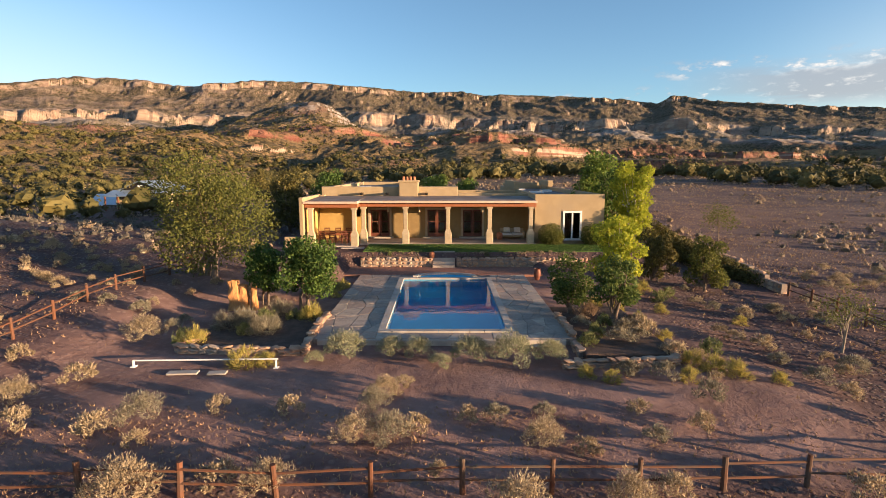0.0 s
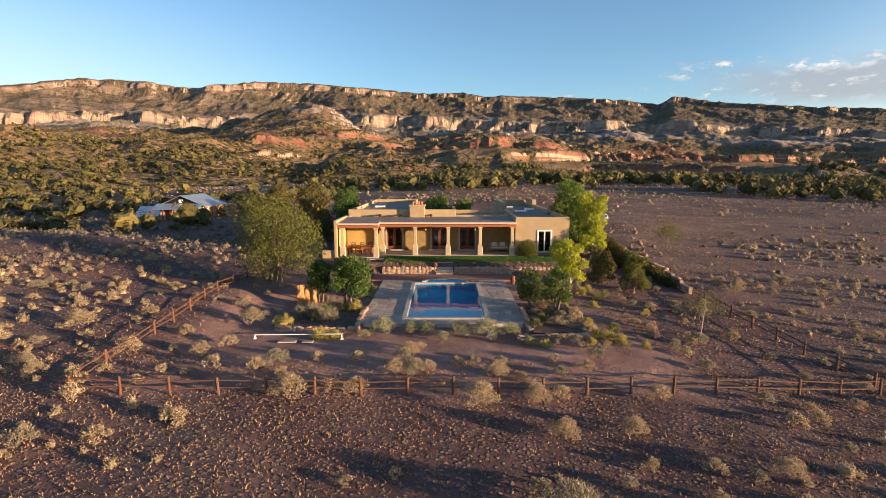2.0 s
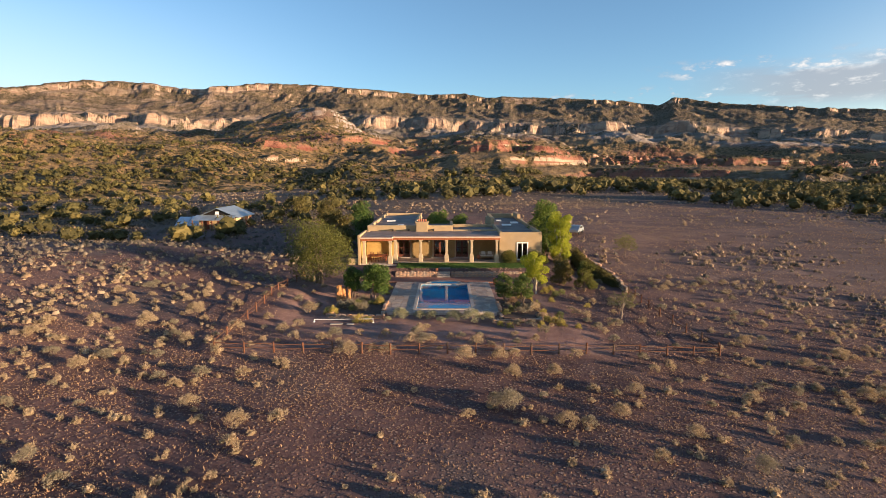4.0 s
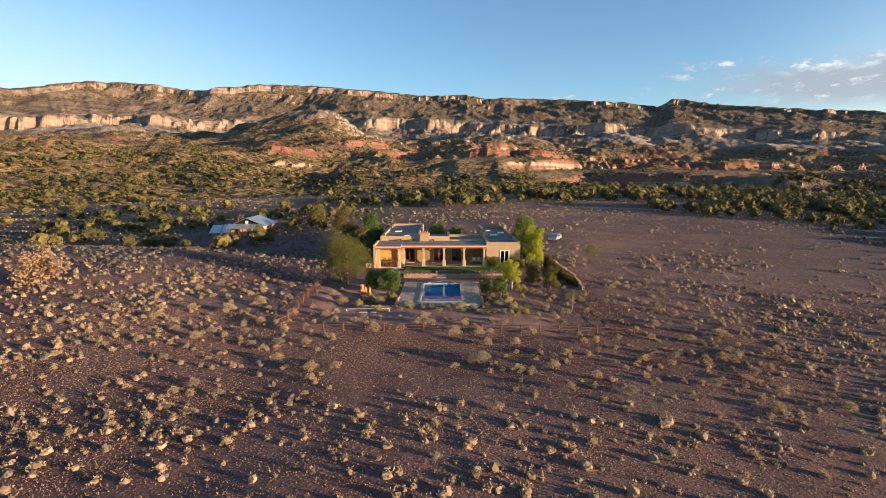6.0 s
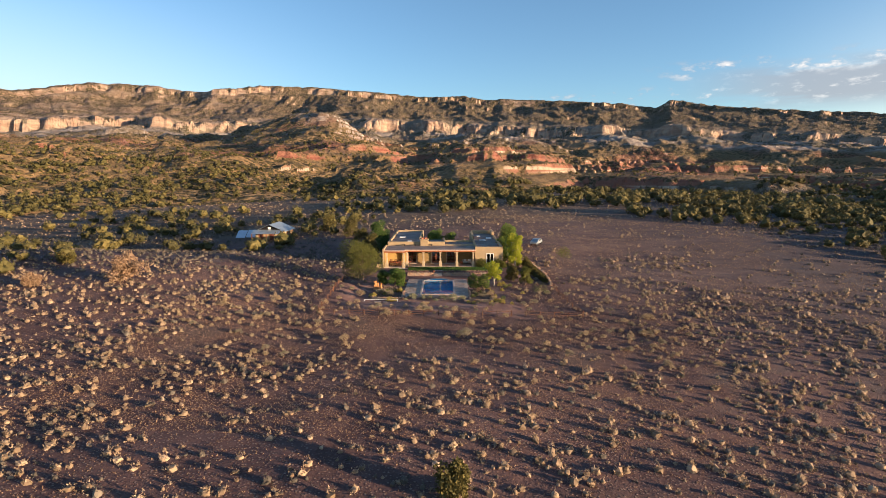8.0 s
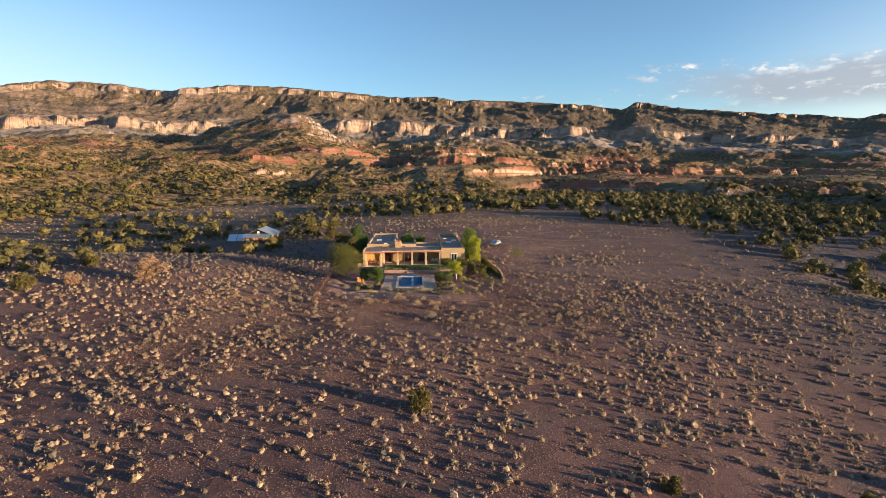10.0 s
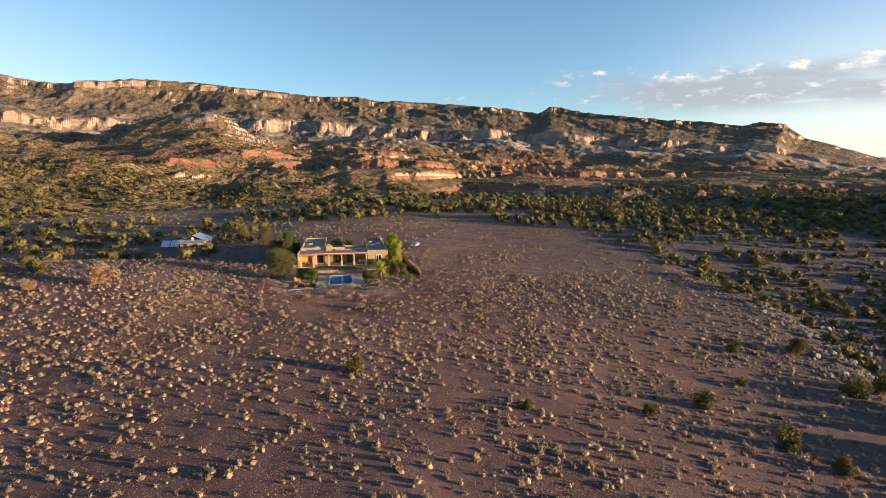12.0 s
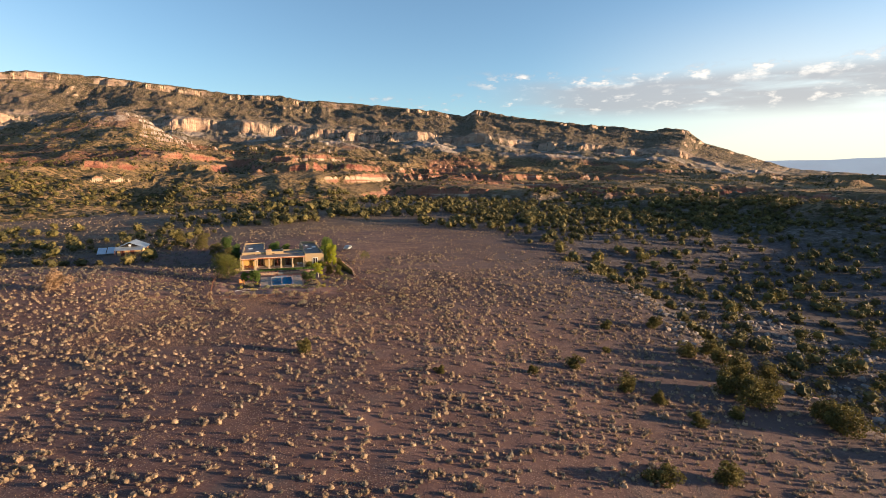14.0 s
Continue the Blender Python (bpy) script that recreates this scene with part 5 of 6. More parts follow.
for i in range(5):
    part("step", bx(-0.72 + 0.02 * i, 0.82 - 0.02 * (i % 2), 34.1 + 0.26 * i, 35.32, DECK_Z - 0.2 + 0.19 * i, DECK_Z + 0.19 * (i + 1), 0.03), M_FLAG, steps)
bay_steps = thing("bay_steps", "pale stone steps beside the porch bay", "steps")
for i in range(5):
    part("step", bx(-7.6 + 0.05 * i, -5.75, 34.7 + 0.5 * i, 37.44, DECK_Z - 0.3 + 0.19 * i, DECK_Z + 0.19 * (i + 1), 0.02), M_COPING, bay_steps)
ROCKS = []
rock_rng = np.random.default_rng(41)
for i in range(7):
    bm = bmesh.new()
    bmesh.ops.create_icosphere(bm, subdivisions=1, radius=0.5)
    for v in bm.verts:
        v.co = Vector([max(-0.40, min(0.40, q * (0.86 + 0.34 * rock_rng.random()))) for q in v.co])
    me = bpy.data.meshes.new("stone")
    bm.to_mesh(me)
    bm.free()
    me.materials.append(M_STONE)
    ROCKS.append(me)


def stone_wall(name, label, a, b, z0, height, thick=0.42, course=0.25, core=M_JOINT):
    """Courses of rough stones round a mortar core, from a to b."""
    a, b = Vector((*a, 0)), Vector((*b, 0))
    d = b - a
    top = thing(name, label, "wall")
    run, turn = d.normalized(), math.atan2(d.y, d.x)
    bm = bmesh.new()
    cells = max(1, int(d.length / 1.2))
    for i in range(cells):
        p, q = a + d * (i / cells), a + d * ((i + 1) / cells)
        zz, hh = (z0(p.x, p.y) + z0(q.x, q.y)) / 2 if callable(z0) else z0, height(i / cells) if callable(height) else height
        m = Matrix.Translation((p + q) / 2 + Vector((0, 0, zz + hh / 2 - 0.12))) @ Matrix.Rotation(turn, 4, 'Z') @ Matrix.Diagonal((d.length / cells, thick * 0.66, hh, 1))
        bmesh.ops.create_cube(bm, size=1, matrix=m)
    part("core", bm, core, top)
    s = 0.0
    while s < d.length:
        w = 0.26 + 0.26 * rock_rng.random()
        p = a + run * (s + w / 2)
        zz, hh = z0(p.x, p.y) if callable(z0) else z0, height(s / d.length) if callable(height) else height
        for j in range(max(1, round(hh / course))):
            ob = new("stone", ROCKS[int(rock_rng.integers(7))])
            ob.parent = top
            ob.location = p + Vector((rock_rng.normal() * 0.03, rock_rng.normal() * 0.03, zz + course * (j + 0.45)))
            ob.rotation_euler = (rock_rng.normal() * 0.12, rock_rng.normal() * 0.12, turn + rock_rng.normal() * 0.12)
            ob.scale = (w * 1.3, thick * 1.25, course * 1.35 * (0.85 + 0.4 * rock_rng.random()))
        s += w * 0.98
    return top


stone_wall("terrace_wall", "low red fieldstone retaining wall below the lawn", (-5.6, 34.55), (-0.8, 34.55), DECK_Z - 0.1, 0.72)
stone_wall("terrace_wall", "low red fieldstone retaining wall below the lawn", (0.92, 34.55), (9.6, 34.55), DECK_Z - 0.1, 0.72)

# ---- pool and deck ----
pool = thing("pool", "rectangular blue swimming pool with pale stone coping", "pool", kind="structure")
X0, X1, Y0, Y1 = -2.38, 2.64, 20.32, 30.45
CX = (X0 + X1) / 2
bm = bmesh.new()
box(bm, X0 - 0.3, X1 + 0.3, Y0 - 0.3, Y1 + 0.3, -0.75, -0.45)
box(bm, X0 - 0.3, X0, Y0 - 0.3, Y1 + 0.3, -0.45, DECK_Z - 0.02)
box(bm, X1, X1 + 0.3, Y0 - 0.3, Y1 + 0.3, -0.45, DECK_Z - 0.02)
box(bm, X0, X1, Y0 - 0.3, Y0, -0.45, DECK_Z - 0.02)
box(bm, X0, X1, Y1, Y1 + 0.3, -0.45, DECK_Z - 0.02)
part("basin", bm, M_PLASTER, pool, "blue plaster pool basin")
bm = bmesh.new()
bmesh.ops.create_grid(bm, x_segments=12, y_segments=24, size=0.5, matrix=Matrix.LocRotScale((CX, (Y0 + Y1) / 2, DECK_Z - 0.05), None, (X1 - X0, Y1 - Y0, 1)))
water = part("water", bm, M_WATER, pool, "still clear pool water")
water.visible_shadow = False
W = 0.28


def coping_run(a, b, count, along_x):
    for i in range(count):
        p, q = i / count, (i + 1) / count
        x0, x1 = (a[0] + (b[0] - a[0]) * p + 0.006, a[0] + (b[0] - a[0]) * q - 0.006) if along_x else (a[0], b[0])
        y0, y1 = (a[1] + (b[1] - a[1]) * p + 0.006, a[1] + (b[1] - a[1]) * q - 0.006) if not along_x else (a[1], b[1])
        part("coping_stone", bx(x0, x1, y0, y1, DECK_Z - 0.03, DECK_Z + 0.07, 0.012), M_COPING, pool)


coping_run((X0 - W, Y0 - W), (X1 + W, Y0 + 0.03), 9, True)
coping_run((X0 - W, Y1 - 0.03), (X1 + W, Y1 + W), 9, True)
coping_run((X0 - W, Y0 + 0.03), (X0 + 0.03, Y1 - 0.03), 14, False)
coping_run((X1 - 0.03, Y0 + 0.03), (X1 + W, Y1 - 0.03), 14, False)
# curved spa ledge behind the far end
for i in range(11):
    bm = bmesh.new()
    t0, t1 = math.pi * i / 11 + 0.006, math.pi * (i + 1) / 11 - 0.006
    ring = []
    for z in (DECK_Z - 0.05, DECK_Z + 0.15):
        ring.append([bm.verts.new((CX + 1.95 * k * math.cos(t), Y1 + W + 0.02 + 1.05 * k * math.sin(t), z)) for t, k in ((t0, 0.87), (t1, 0.87), (t1, 1.0), (t0, 1.0))])
    bm.faces.new(ring[0][::-1])
    bm.faces.new(ring[1])
    for j in range(4):
        bm.faces.new((ring[0][j], ring[0][(j + 1) % 4], ring[1][(j + 1) % 4], ring[1][j]))
    part("spa_coping", bm, M_COPING, pool)
bm = bmesh.new()
fan = [bm.verts.new((CX + 1.68 * math.cos(math.pi * i / 16), Y1 + W + 0.03 + 0.90 * math.sin(math.pi * i / 16), DECK_Z + 0.03)) for i in range(17)]
bm.faces.new(fan)
part("spa_water", bm, M_PLASTER, pool, "dark blue water of the spa ledge")

deck = thing("pool_deck", "irregular grey flagstone deck round the pool", "paving", kind="structure")
DX0, DX1, DY0, DY1 = -5.2, 5.1, 19.3, 31.7
bm = bmesh.new()
box(bm, DX0, X0 - 0.31, DY0, DY1, 0.2, DECK_Z - 0.03)
box(bm, X1 + 0.31, DX1, DY0, DY1, 0.2, DECK_Z - 0.03)
box(bm, X0 - 0.31, X1 + 0.31, DY0, Y0 - 0.31, 0.2, DECK_Z - 0.03)
box(bm, X0 - 0.31, X1 + 0.31, Y1 + 0.31, DY1, 0.2, DECK_Z - 0.03)
part("bed_mortar", bm, M_JOINT, deck)
part("deck_face", bx(DX0 + 0.3, DX1 - 0.3, DY0 - 0.12, DY0 - 0.004, 0.2, DECK_Z - 0.02, 0.02), M_COPING, deck, "pale rendered face of the deck")
fr_ = np.random.default_rng(17)


def flags(x0, x1, y0, y1, nx, ny):
    """Uneven flagstones on a shaken grid, each a thin slab."""
    px = np.linspace(x0, x1, nx + 1)[:, None] + np.zeros((1, ny + 1))
    py = np.linspace(y0, y1, ny + 1)[None, :] + np.zeros((nx + 1, 1))
    px[1:-1] += fr_.normal(size=(nx - 1, ny + 1)) * 0.17
    py[:, 1:-1] += fr_.normal(size=(nx + 1, ny - 1)) * 0.2
    for i in range(nx):
        for j in range(ny):
            q = [(px[i, j], py[i, j]), (px[i + 1, j], py[i + 1, j]), (px[i + 1, j + 1], py[i + 1, j + 1]), (px[i, j + 1], py[i, j + 1])]
            mx, my = sum(p[0] for p in q) / 4, sum(p[1] for p in q) / 4
            bm, rings = bmesh.new(), []
            lift = DECK_Z + 0.012 * fr_.random()
            for k, z in ((0.970, DECK_Z - 0.05), (0.970, lift - 0.01), (0.945, lift)):
                rings.append([bm.verts.new((mx + (p[0] - mx) * k, my + (p[1] - my) * k, z)) for p in q])
            for a, b in zip(rings, rings[1:]):
                for s in range(4):
                    bm.faces.new((a[s], a[(s + 1) % 4], b[(s + 1) % 4], b[s]))
            bm.faces.new(rings[-1])
            part("flagstone", bm, M_SLAB, deck)


flags(DX0, X0 - W, DY0, DY1, 4, 14)
flags(X1 + W, DX1, DY0, DY1, 4, 14)
flags(X0 - W, X1 + W, DY0, Y0 - W, 6, 1)
patio = part("brick_patio", bx(-6.3, 6.3, DY1 + 0.004, 34.5, 0.9, DECK_Z + 0.005), M_BRICK)
tagged(patio, "red brick and gravel patio below the terrace wall", "paving", kind="structure")

# ---- beds beside the deck ----
left_bed = part("garden_bed", bx(-9.9, -5.35, 18.6, 23.4, 0.6, 1.22, 0.08), M_BEDSOIL)
tagged(left_bed, "dark soil garden bed edged with rough stones", "ground", kind="structure")
right_bed = part("garden_bed", bx(5.2, 8.6, 17.9, 24.5, 0.4, 1.20, 0.08), M_BEDSOIL)
tagged(right_bed, "dark soil garden bed edged with rough stones", "ground", kind="structure")
for a, b in (((-9.9, 18.4), (-5.3, 18.3)), ((-5.25, 18.5), (-5.25, 22.4)), ((-9.95, 18.4), (-9.6, 19.8)), ((4.2, 17.2), (8.3, 17.6)), ((5.15, 18.2), (5.15, 22.5)), ((8.4, 17.7), (8.9, 19.4))):
    stone_wall("bed_edging", "low stacked sandstone edging of a garden bed", a, b, lambda x, y: gz(x, y) + 0.02, 0.3, 0.34, 0.10)


def on_bed(kind, x, y, r, name, label, tall=1.0, z=1.2):
    ob = bush(kind, x, y, r * 1.2, name, label, "", tall)
    ob["group"] = "garden bed plants"
    ob.location.z = z
    return ob


for x, y, r in ((-9.0, 21.0, .7), (-8.4, 21.3, .6), (-7.3, 20.3, .68), (-7.5, 23.0, .6)):
    on_bed(LAVENDER, x, y, r, "lavender", "grey-purple lavender clump in the garden bed", tall=0.8)
for x, y, r in ((-10.1, 19.2, .42), (-8.1, 20.2, .4), (-7.9, 22.2, .42), (-6.7, 22.4, .35), (6.2, 20.0, .4), (5.6, 19.0, .36), (7.0, 21.5, .4)):
    on_bed(HERB, x, y, r, "garden_shrub", "small rounded green shrub in the garden bed", z=1.12)
for x, y, r in ((-9.6, 19.2, .45), (-5.9, 22.3, .55), (-6.2, 22.6, .4), (-6.0, 28.0, .45), (-5.7, 28.6, .4), (-5.7, 26.5, .3)):
    on_bed(RABBIT, x, y, r, "rabbitbrush", "golden yellow rabbitbrush beside the paving", z=1.1)
for x, y, r in ((-7.0, 17.2, .6), (-6.2, 17.3, .45), (6.4, 16.6, .5), (7.4, 16.4, .5), (8.6, 18.3, .55), (8.3, 20.6, .75), (8.5, 21.8, .6)):
    on_bed(RABBIT if x < 0 else SAGE[3:], x, y, r * 0.78, "garden_shrub", "straggly olive-yellow shrub by the stone edging", z=gz(x, y) - 0.03)
for x, y, r in ((6.8, 19.0, .4), (7.6, 19.3, .36), (6.6, 22.6, .45), (5.9, 21.2, .35), (7.4, 20.4, .35)):
    on_bed(RUST + SAGE[4:], x, y, r, "garden_shrub", "rusty brown low shrub in the garden bed")
# Tall yellow-green grass clumps, built from the rabbitbrush meshes.
for x, y, r in ((8.9, 17.6, .5), (9.4, 17.0, .55), (9.9, 16.5, .5), (8.2, 16.2, .4), (9.1, 20.2, .42), (8.9, 22.6, .45), (8.4, 24.4, .5), (7.7, 25.4, .5), (10.6, 27.6, .55), (11.3, 28.4, .5), (4.8, 16.4, .36), (5.6, 16.1, .38)):
    on_bed(RABBIT, x, y, r * 0.8, "garden_shrub", "straggly yellow-green tall grass beside the stone edging", z=gz(x, y) - 0.03)
on_bed(SAGE, -11.8, 19.5, .72, "sagebrush", "large pale sagebrush beside the garden bed", z=gz(-11.8, 19.5) - 0.04)

for x, y, r in ((11.4, 26.4, .5), (12.3, 27.4, .45), (13.1, 25.8, .42), (10.6, 24.3, .4), (13.8, 23.0, .4), (11.9, 21.2, .42), (16.8, 25.2, .4), (14.3, 17.4, .38), (10.2, 18.8, .5), (11.2, 16.2, .36)):
    on_bed((HERB, SAGE, RABBIT, SAGE)[int(plant_rng.integers(4))], x, y, r * 0.8, "garden_shrub", "low green-grey shrub inside the yard fence", z=gz(x, y) - 0.04)

# a white pole on brackets, and loose planks
rail = thing("white_pole", "long white metal pole lying on low brackets", "pole")
zl, zr = gz(-10.75, 17.0) + 0.24, gz(-5.3, 17.0) + 0.30
part("pole", rod(bmesh.new(), (-10.75, 17.0, zl), (-5.75, 17.1, zr), 0.028, 10), M_WHITE, rail)
for x, z in ((-10.75, zl), (-5.8, zr)):
    part("bracket", box(bx(x - 0.02, x + 0.02, 16.98, 17.06, gz(x, 17) - 0.05, z - 0.02), x - 0.08, x + 0.08, 16.94, 17.12, gz(x, 17) - 0.05, gz(x, 17) + 0.03), M_WHITE, rail)
for x, w in ((-8.75, 1.0), (-7.6, 0.6)):
    bm = bx(-w / 2, w / 2, -0.14, 0.14, 0, 0.06, 0.01)
    ob = tagged(part("plank", bm, M_COPING), "pale weathered plank lying on the soil", "plank", "loose planks")
    ob.location = (x, 16.45, gz(x, 16.45) + 0.02)
    ob.rotation_euler = (0, 0, 0.06)

# upright orange logs by the small tree
for x, y, h, r in ((-10.1, 24.2, 1.45, .26), (-9.68, 24.3, 1.2, .22), (-9.15, 24.2, 1.3, .15), (-9.95, 24.55, 1.0, .2)):
    v, f = tube([(0, 0, -0.1), (0.04, 0.0, h * 0.25), (-0.03, 0.02, h * 0.5), (0.03, 0.0, h * 0.75), (-0.02, 0.03, h), (0.02, 0.0, h + 0.03)], [r * 1.3, r * 1.05, r * 1.2, r * 0.9, r, 0.02], 9)
    v = v + rock_rng.normal(size=v.shape) * 0.028
    ob = new("log_stump", mesh_from("log_stump", v, f, M_LOG, False))
    ob.location = (x, y, gz(x, y))
    tagged(ob, "upright orange weathered log beside the green shrubs", "log", "upright logs")

# ---- yard trees ----
tree("olive_tree", "broad olive-brown tree with a wide airy crown", -13.2, 29.0, 6.2, 4.4, F_OLIVE, M_BARK, 19000, 0.075, 1, base=0.20, blobs=16, trunk=0.16, stems=3)
tree("garden_tree", "dense deep-green small tree by the pool deck", -6.6, 24.6, 3.5, 1.7, F_DEEP, M_BARK, 7500, 0.08, 2, base=0.30, blobs=16, trunk=0.08, stems=2)
tree("garden_tree", "dense deep-green small tree by the upright logs", -8.9, 25.0, 3.0, 1.25, F_DEEP, M_BARK, 4000, 0.08, 3, base=0.36, blobs=12, trunk=0.06, stems=2)
tree("garden_tree", "dark green small tree in the garden bed", 7.3, 21.4, 3.4, 1.1, F_DARK, M_BARK, 3200, 0.075, 4, base=0.42, blobs=12, trunk=0.07)
tree("garden_tree", "dark green spreading small tree by the deck", 5.9, 23.4, 2.7, 1.25, F_DARK, M_BARK, 3400, 0.075, 5, base=0.2, blobs=12, trunk=0.07, stems=2)
tree("aspen", "bright yellow-green young tree with a pale trunk", 9.6, 27.2, 4.6, 1.6, F_LIME, M_PALE, 5200, 0.085, 6, base=0.3, blobs=13, trunk=0.07)
tree("aspen", "bright yellow-green tree beside the house wing", 14.8, 39.8, 7.0, 1.9, F_LIME, M_PALE, 9000, 0.10, 7, base=0.14, blobs=20, trunk=0.12)
tree("cottonwood", "tall green tree behind the house wing", 14.2, 47.5, 7.6, 2.8, F_GREEN, M_BARK, 9000, 0.12, 8, base=0.16, blobs=20, trunk=0.16)
tree("cottonwood", "dark green tree beside the house wing", 13.9, 43.2, 6.0, 1.8, F_DEEP, M_BARK, 6000, 0.10, 9, base=0.12, blobs=16, trunk=0.12)
tree("juniper", "dark olive small tree inside the fence", 15.1, 29.0, 3.2, 1.35, F_OLIVE, M_BARK, 4500, 0.07, 10, base=0.18, blobs=12, trunk=0.07)
tree("small_tree", "grey-green shrubby tree below the vine bank", 12.9, 30.8, 3.2, 1.5, F_JUNI, M_BARK, 4500, 0.08, 12, base=0.12, blobs=12, trunk=0.06, stems=2)
tree("bare_tree", "nearly leafless pale small tree inside the fence", 15.9, 19.6, 2.6, 1.5, F_OLIVE, M_TWIG, 1300, 0.04, 13, base=0.5, blobs=9, trunk=0.045, stems=1)
tree("thin_tree", "thin flat-crowned tree on the open plain", 26.0, 48.0, 3.4, 2.0, F_OLIVE, M_BARK, 1600, 0.07, 14, base=0.45, blobs=12, trunk=0.05)
for x, y, h, s, seed in ((-1.5, 54.0, 4.8, 2.4, 15), (2.2, 55.0, 4.6, 2.2, 16), (-1.0, 58.5, 5.0, 2.2, 17)):
    tree("courtyard_tree", "green leafy tree in the house courtyard", x, y, h, s, F_GREEN, M_BARK, 5000, 0.10, seed, base=0.2, blobs=14, trunk=0.1, z=PAD_Z)
for x, y, h, s, seed in ((-14, 47, 5.5, 2.4, 18), (-12.5, 56, 5.2, 2.4, 19), (-18, 60, 5.0, 2.5, 20), (-24, 80, 5.5, 2.8, 22), (-16, 72, 5.0, 2.6, 23), (-33, 92, 5.0, 2.6, 24)):
    tree("cottonwood", "dark green tree behind the house", x, y, h, s, F_DEEP if seed % 2 else F_JUNI, M_BARK, 4500, 0.12, seed, base=0.12, blobs=14, trunk=0.12)
for x, y, r in ((8.15, 38.6, .95), (11.35, 38.5, .95), (12.2, 38.3, .7)):
    rng = np.random.default_rng(int(x * 10))
    ob = new("clipped_shrub", mesh_from("clipped_shrub", *leaves_in(rng, [((0, 0, r * 0.8), (r, r * 0.8, r * 0.95)), ((0.2, 0, r * 0.5), (r * 0.9, r * 0.8, r * 0.6))], 5200, 0.05, 0.55), F_OLIVE))
    ob.location = (x, y, PAD_Z - 0.05)
    tagged(ob, "rounded olive-green shrub against the house wall", "shrub", "shrubs by the window")

# vine-covered bank and stone wall on the yard's side
bank_rng = np.random.default_rng(27)
blobs = []
for i in range(26):
    t = i / 25
    x, y = 17.0 + 2.3 * t ** 1.5, 41.5 - 10.5 * t
    blobs.append(((x, y, gz(x, y) + 1.15 * (1 - t) + 0.25), (0.75, 0.75, 0.55 + 0.7 * (1 - t))))
tagged(new("vine_hedge", mesh_from("vine_hedge", *leaves_in(bank_rng, blobs, 15000, 0.07, 0.6), F_JUNI)), "dense dark vine hedge sloping down beside the yard", "hedge")
stone_wall("yard_wall", "rough stone garden wall stepping down the slope", (17.6, 41.5), (19.5, 33.5), lambda x, y: gz(x, y) - 0.1, lambda t: 1.9 - 0.7 * t, 0.45, 0.32)
stone_wall("yard_wall", "rough stone garden wall stepping down the slope", (19.5, 33.5), (19.6, 28.8), lambda x, y: gz(x, y) - 0.1, lambda t: 1.15 - 0.6 * t, 0.45, 0.32)


# ---- fences ----
def fence(label, points, gap=2.05):
    top = thing("rail_fence", label, "fence", "fences round the yard")
    rng = np.random.default_rng(len(points) * 7 + int(abs(points[0][0])))
    for (ax, ay), (bx_, by_) in zip(points, points[1:]):
        length = math.hypot(bx_ - ax, by_ - ay)
        k = max(1, round(length / gap))
        spots = [(ax + (bx_ - ax) * i / k, ay + (by_ - ay) * i / k) for i in range(k + 1)]
        for x, y in spots[:-1] if (bx_, by_) != points[-1] else spots:
            r = 0.06 + 0.015 * rng.random()
            z = gz(x, y)
            bm = rod(bmesh.new(), (x, y, z - 0.2), (x + rng.normal() * 0.02, y + rng.normal() * 0.02, z + 0.78 + 0.08 * rng.random()), r, 8, r * 0.9)
            part("post", bm, M_FENCE, top)
        for (x0, y0), (x1, y1) in zip(spots, spots[1:]):
            for h in (0.32, 0.64):
                bm = rod(bmesh.new(), (x0, y0, gz(x0, y0) + h + rng.normal() * 0.03), (x1, y1, gz(x1, y1) + h + rng.normal() * 0.03), 0.032, 6, 0.03)
                part("rail", bm, M_FENCE, top)


fence("weathered red cedar post-and-rail fence before the yard", [(-15.7, 9.3), (20.6, 11.9)])
fence("weathered cedar post-and-rail fence beside the yard", [(-15.9, 9.9), (-16.3, 25.0), (-15.2, 30.5)])
fence("weathered dark post-and-rail fence beside the yard", [(20.8, 12.5), (19.6, 23.0), (19.6, 28.4)])

# ---- outbuilding with a tin roof, solar panels, a parked car ----
BX0, BX1, BY0, BY1 = -49.2, -41.7, 77.5, 86.0
BZ = gz(-46, 80) - 0.3
barn = thing("outbuilding", "small stucco outbuilding with blue-grey metal roof", "house", at=(0, 0, 0))
wall_bm = bmesh.new()
for x0, x1, y0, y1 in ((BX0, BX1, BY0, BY0 + 0.25), (BX0, BX1, BY1 - 0.25, BY1), (BX0, BX0 + 0.25, BY0 + 0.25, BY1 - 0.25), (BX1 - 0.25, BX1, BY0 + 0.25, BY1 - 0.25)):
    box(wall_bm, x0, x1, y0, y1, BZ - 0.5, BZ + 2.6)
part("wall", wall_bm, M_ADOBE, barn)
XM = (BX0 + BX1) / 2
for y in (BY0 + 0.05, BY1 - 0.1):
    bm = bmesh.new()
    t = [bm.verts.new((BX0, y, BZ + 2.6)), bm.verts.new((BX1, y, BZ + 2.6)), bm.verts.new((XM, y, BZ + 4.25))]
    u = [bm.verts.new((v.co.x, y + 0.15, v.co.z)) for v in t]
    bm.faces.new(t)
    bm.faces.new(u[::-1])
    for i in range(3):
        bm.faces.new((t[i], u[i], u[(i + 1) % 3], t[(i + 1) % 3]))
    part("gable", bm, M_IRON, barn, "dark timber gable")


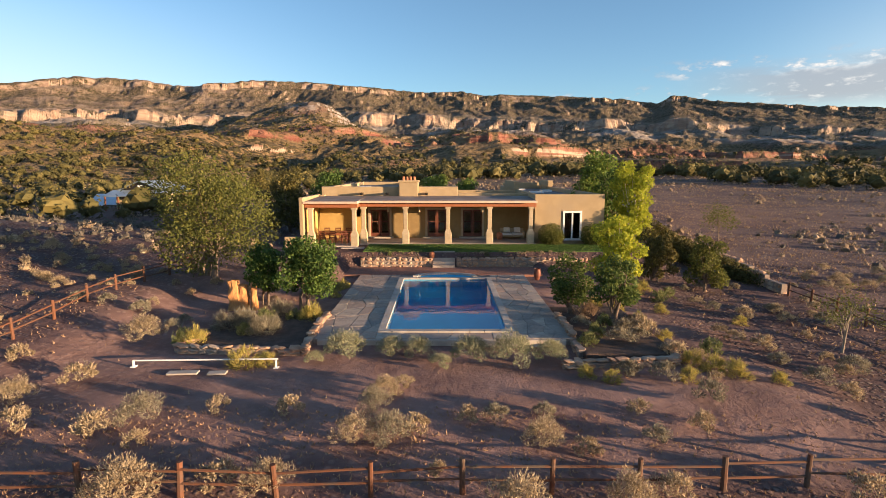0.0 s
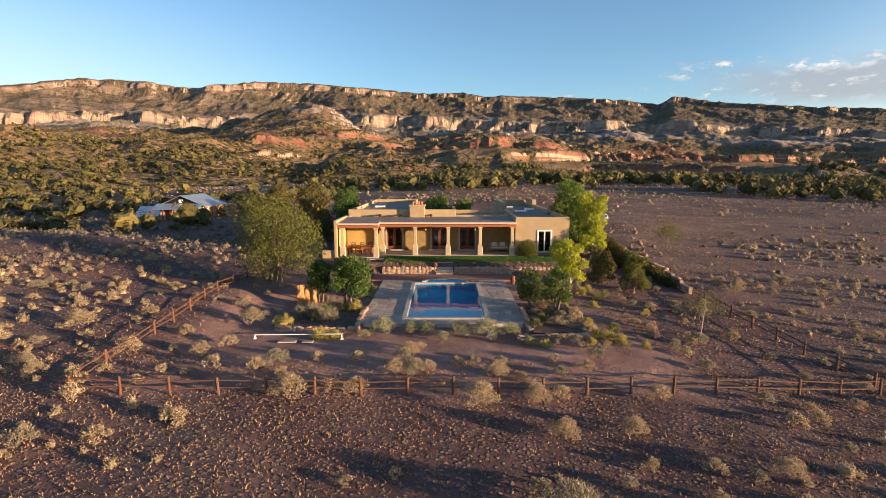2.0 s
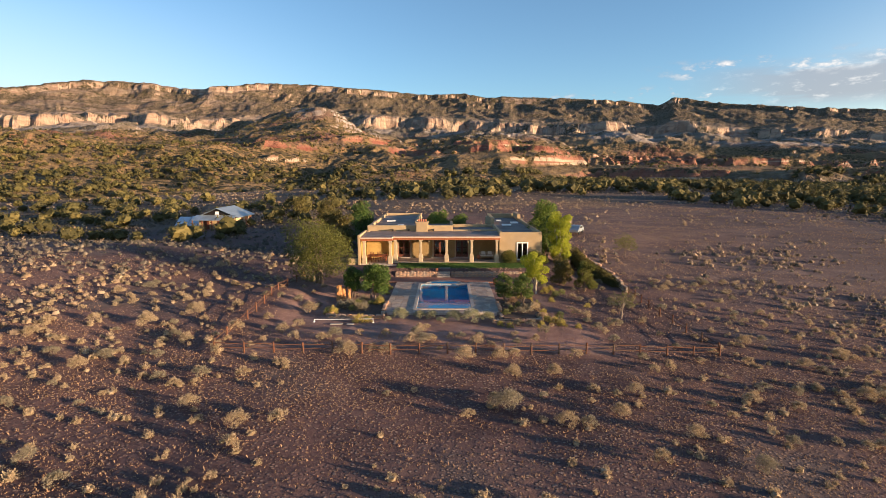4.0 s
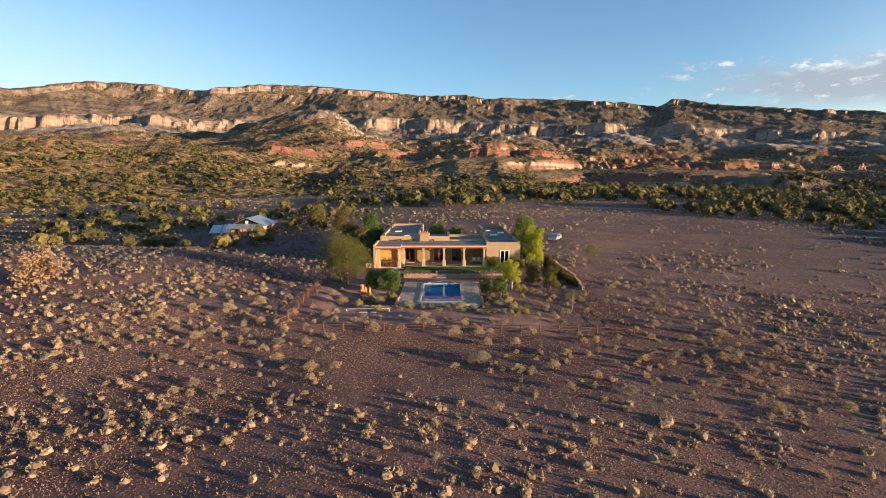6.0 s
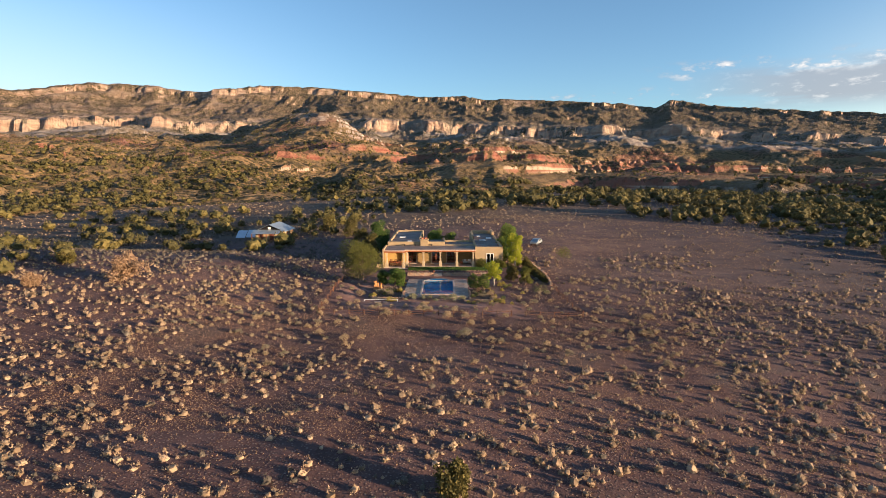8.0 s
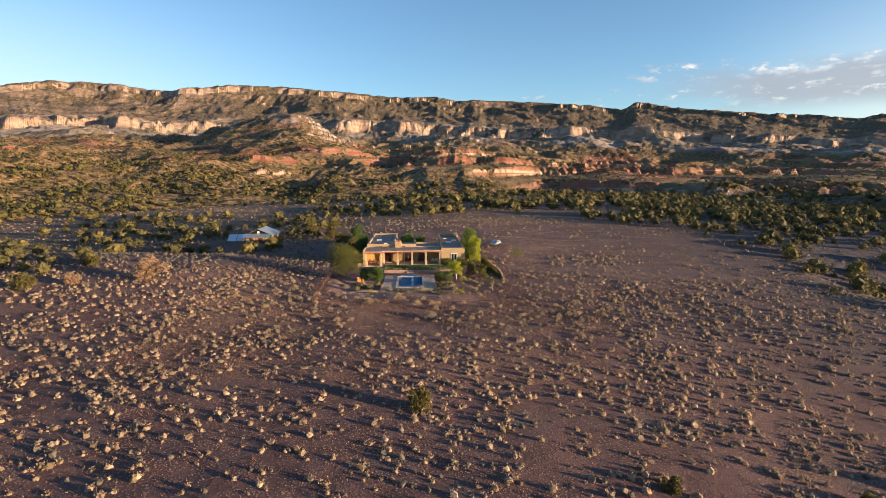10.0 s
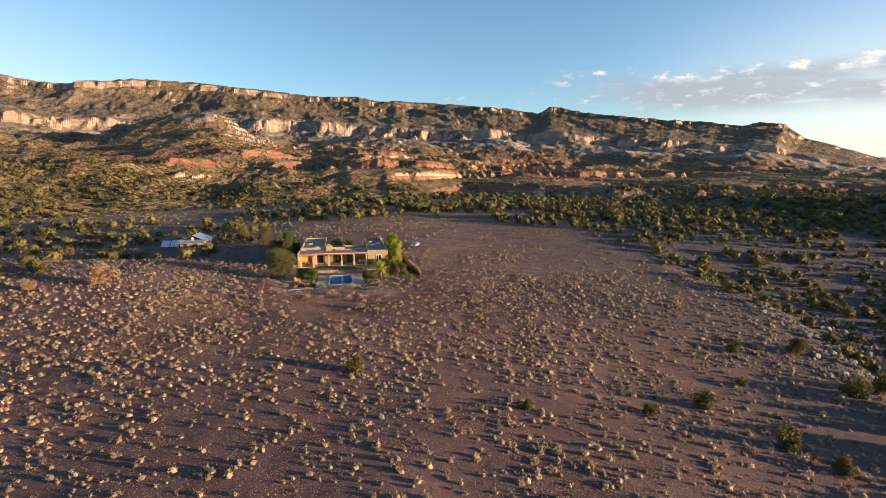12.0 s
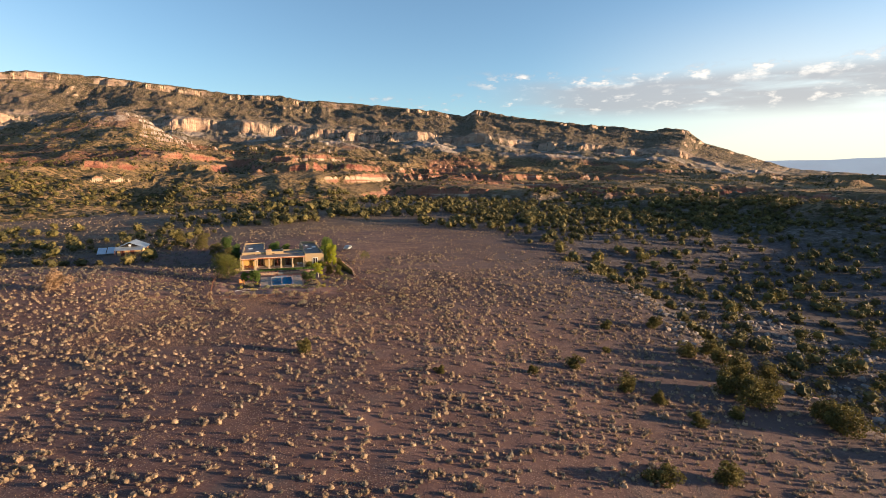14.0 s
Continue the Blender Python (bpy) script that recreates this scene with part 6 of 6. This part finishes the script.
def roof_plane(p, q, r, s, thick=0.07):
    bm = bmesh.new()
    lo = [bm.verts.new(v) for v in (p, q, r, s)]
    hi = [bm.verts.new((v[0], v[1], v[2] + thick)) for v in (p, q, r, s)]
    bm.faces.new(lo[::-1])
    bm.faces.new(hi)
    for i in range(4):
        bm.faces.new((lo[i], lo[(i + 1) % 4], hi[(i + 1) % 4], hi[i]))
    return bm


part("roof", roof_plane((XM, BY0 - 0.3, BZ + 4.33), (BX1 + 0.6, BY0 - 0.3, BZ + 2.45), (BX1 + 0.6, BY1 + 0.3, BZ + 2.45), (XM, BY1 + 0.3, BZ + 4.33)), M_TIN, barn)
part("roof", roof_plane((BX0 - 0.6, BY0 - 0.3, BZ + 2.45), (XM, BY0 - 0.3, BZ + 4.33), (XM, BY1 + 0.3, BZ + 4.33), (BX0 - 0.6, BY1 + 0.3, BZ + 2.45)), M_TIN, barn)
part("porch_roof", roof_plane((BX0 - 0.3, BY0 - 2.6, BZ + 2.15), (BX1 + 0.2, BY0 - 2.6, BZ + 2.15), (BX1 + 0.2, BY0 - 0.02, BZ + 2.95), (BX0 - 0.3, BY0 - 0.02, BZ + 2.95)), M_TIN, barn)
for i in range(5):
    x = BX0 - 0.1 + i * 1.9
    part("post", bx(x - 0.08, x + 0.08, BY0 - 2.5, BY0 - 2.34, BZ - 0.5, BZ + 2.17), M_DOOR, barn)
for x in (-48.2, -45.4):
    part("door", bx(x, x + 1.1, BY0 - 0.06, BY0 - 0.004, BZ - 0.1, BZ + 2.0), M_DOOR, barn)
part("window", bx(-45.8, -45.1, BY0 - 0.02, BY0 + 0.045, BZ + 3.1, BZ + 3.7), M_WHITE, barn, "small white gable window")
for y in (80.6, 82.8, 85.0):
    part("shutter", bx(BX1 + 0.004, BX1 + 0.07, y - 0.5, y + 0.5, BZ + 0.2, BZ + 2.2), M_BEAM, barn, "red-brown wooden shutter")
for i, (x, y) in enumerate(((-54.6, 82.0), (-51.7, 81.6))):
    top = thing("solar_panel", "tilted pale blue solar panel on a ground frame", "solar panel", "solar panels", at=(x, y, gz(x, y)))
    part("panel", roof_plane((-1.25, -1.4, 0.5), (1.25, -1.4, 0.5), (1.25, 1.2, 2.2), (-1.25, 1.2, 2.2), 0.06), M_PANEL, top)
    for px in (-1.0, 1.0):
        part("leg", rod(bmesh.new(), (px, -1.2, -0.2), (px, -1.2, 0.62), 0.05), M_IRON, top)
        part("leg", rod(bmesh.new(), (px, 1.0, -0.2), (px, 1.0, 2.06), 0.05), M_IRON, top)
car = thing("parked_car", "pale grey car parked on the dirt behind the trees", "car", at=(23.4, 66.0, gz(23.4, 66.0)))
car.rotation_euler = (0, 0, radians(62))
bm = bmesh.new()
prof = [(-2.2, 0.4), (-2.2, 0.8), (-1.3, 0.95), (-0.7, 1.45), (1.0, 1.45), (1.7, 0.98), (2.15, 0.9), (2.2, 0.4)]
sides = [[bm.verts.new((x, y, z)) for x, z in prof] for y in (-0.85, 0.85)]
bm.faces.new(sides[0])
bm.faces.new(sides[1][::-1])
for i in range(8):
    bm.faces.new((sides[0][i], sides[1][i], sides[1][(i + 1) % 8], sides[0][(i + 1) % 8]))
bmesh.ops.bevel(bm, geom=bm.edges[:], offset=0.06, segments=2, affect='EDGES')
part("body", bm, M_TIN, car)
part("side_window", bx(-0.7, 0.95, -0.875, -0.84, 1.0, 1.34, 0.01), M_RUBBER, car, "dark car window")
for x in (-1.35, 1.35):
    for y in (-0.78, 0.78):
        part("wheel", rod(bmesh.new(), (x, y - 0.1, 0.32), (x, y + 0.1, 0.32), 0.33, 14), M_RUBBER, car)
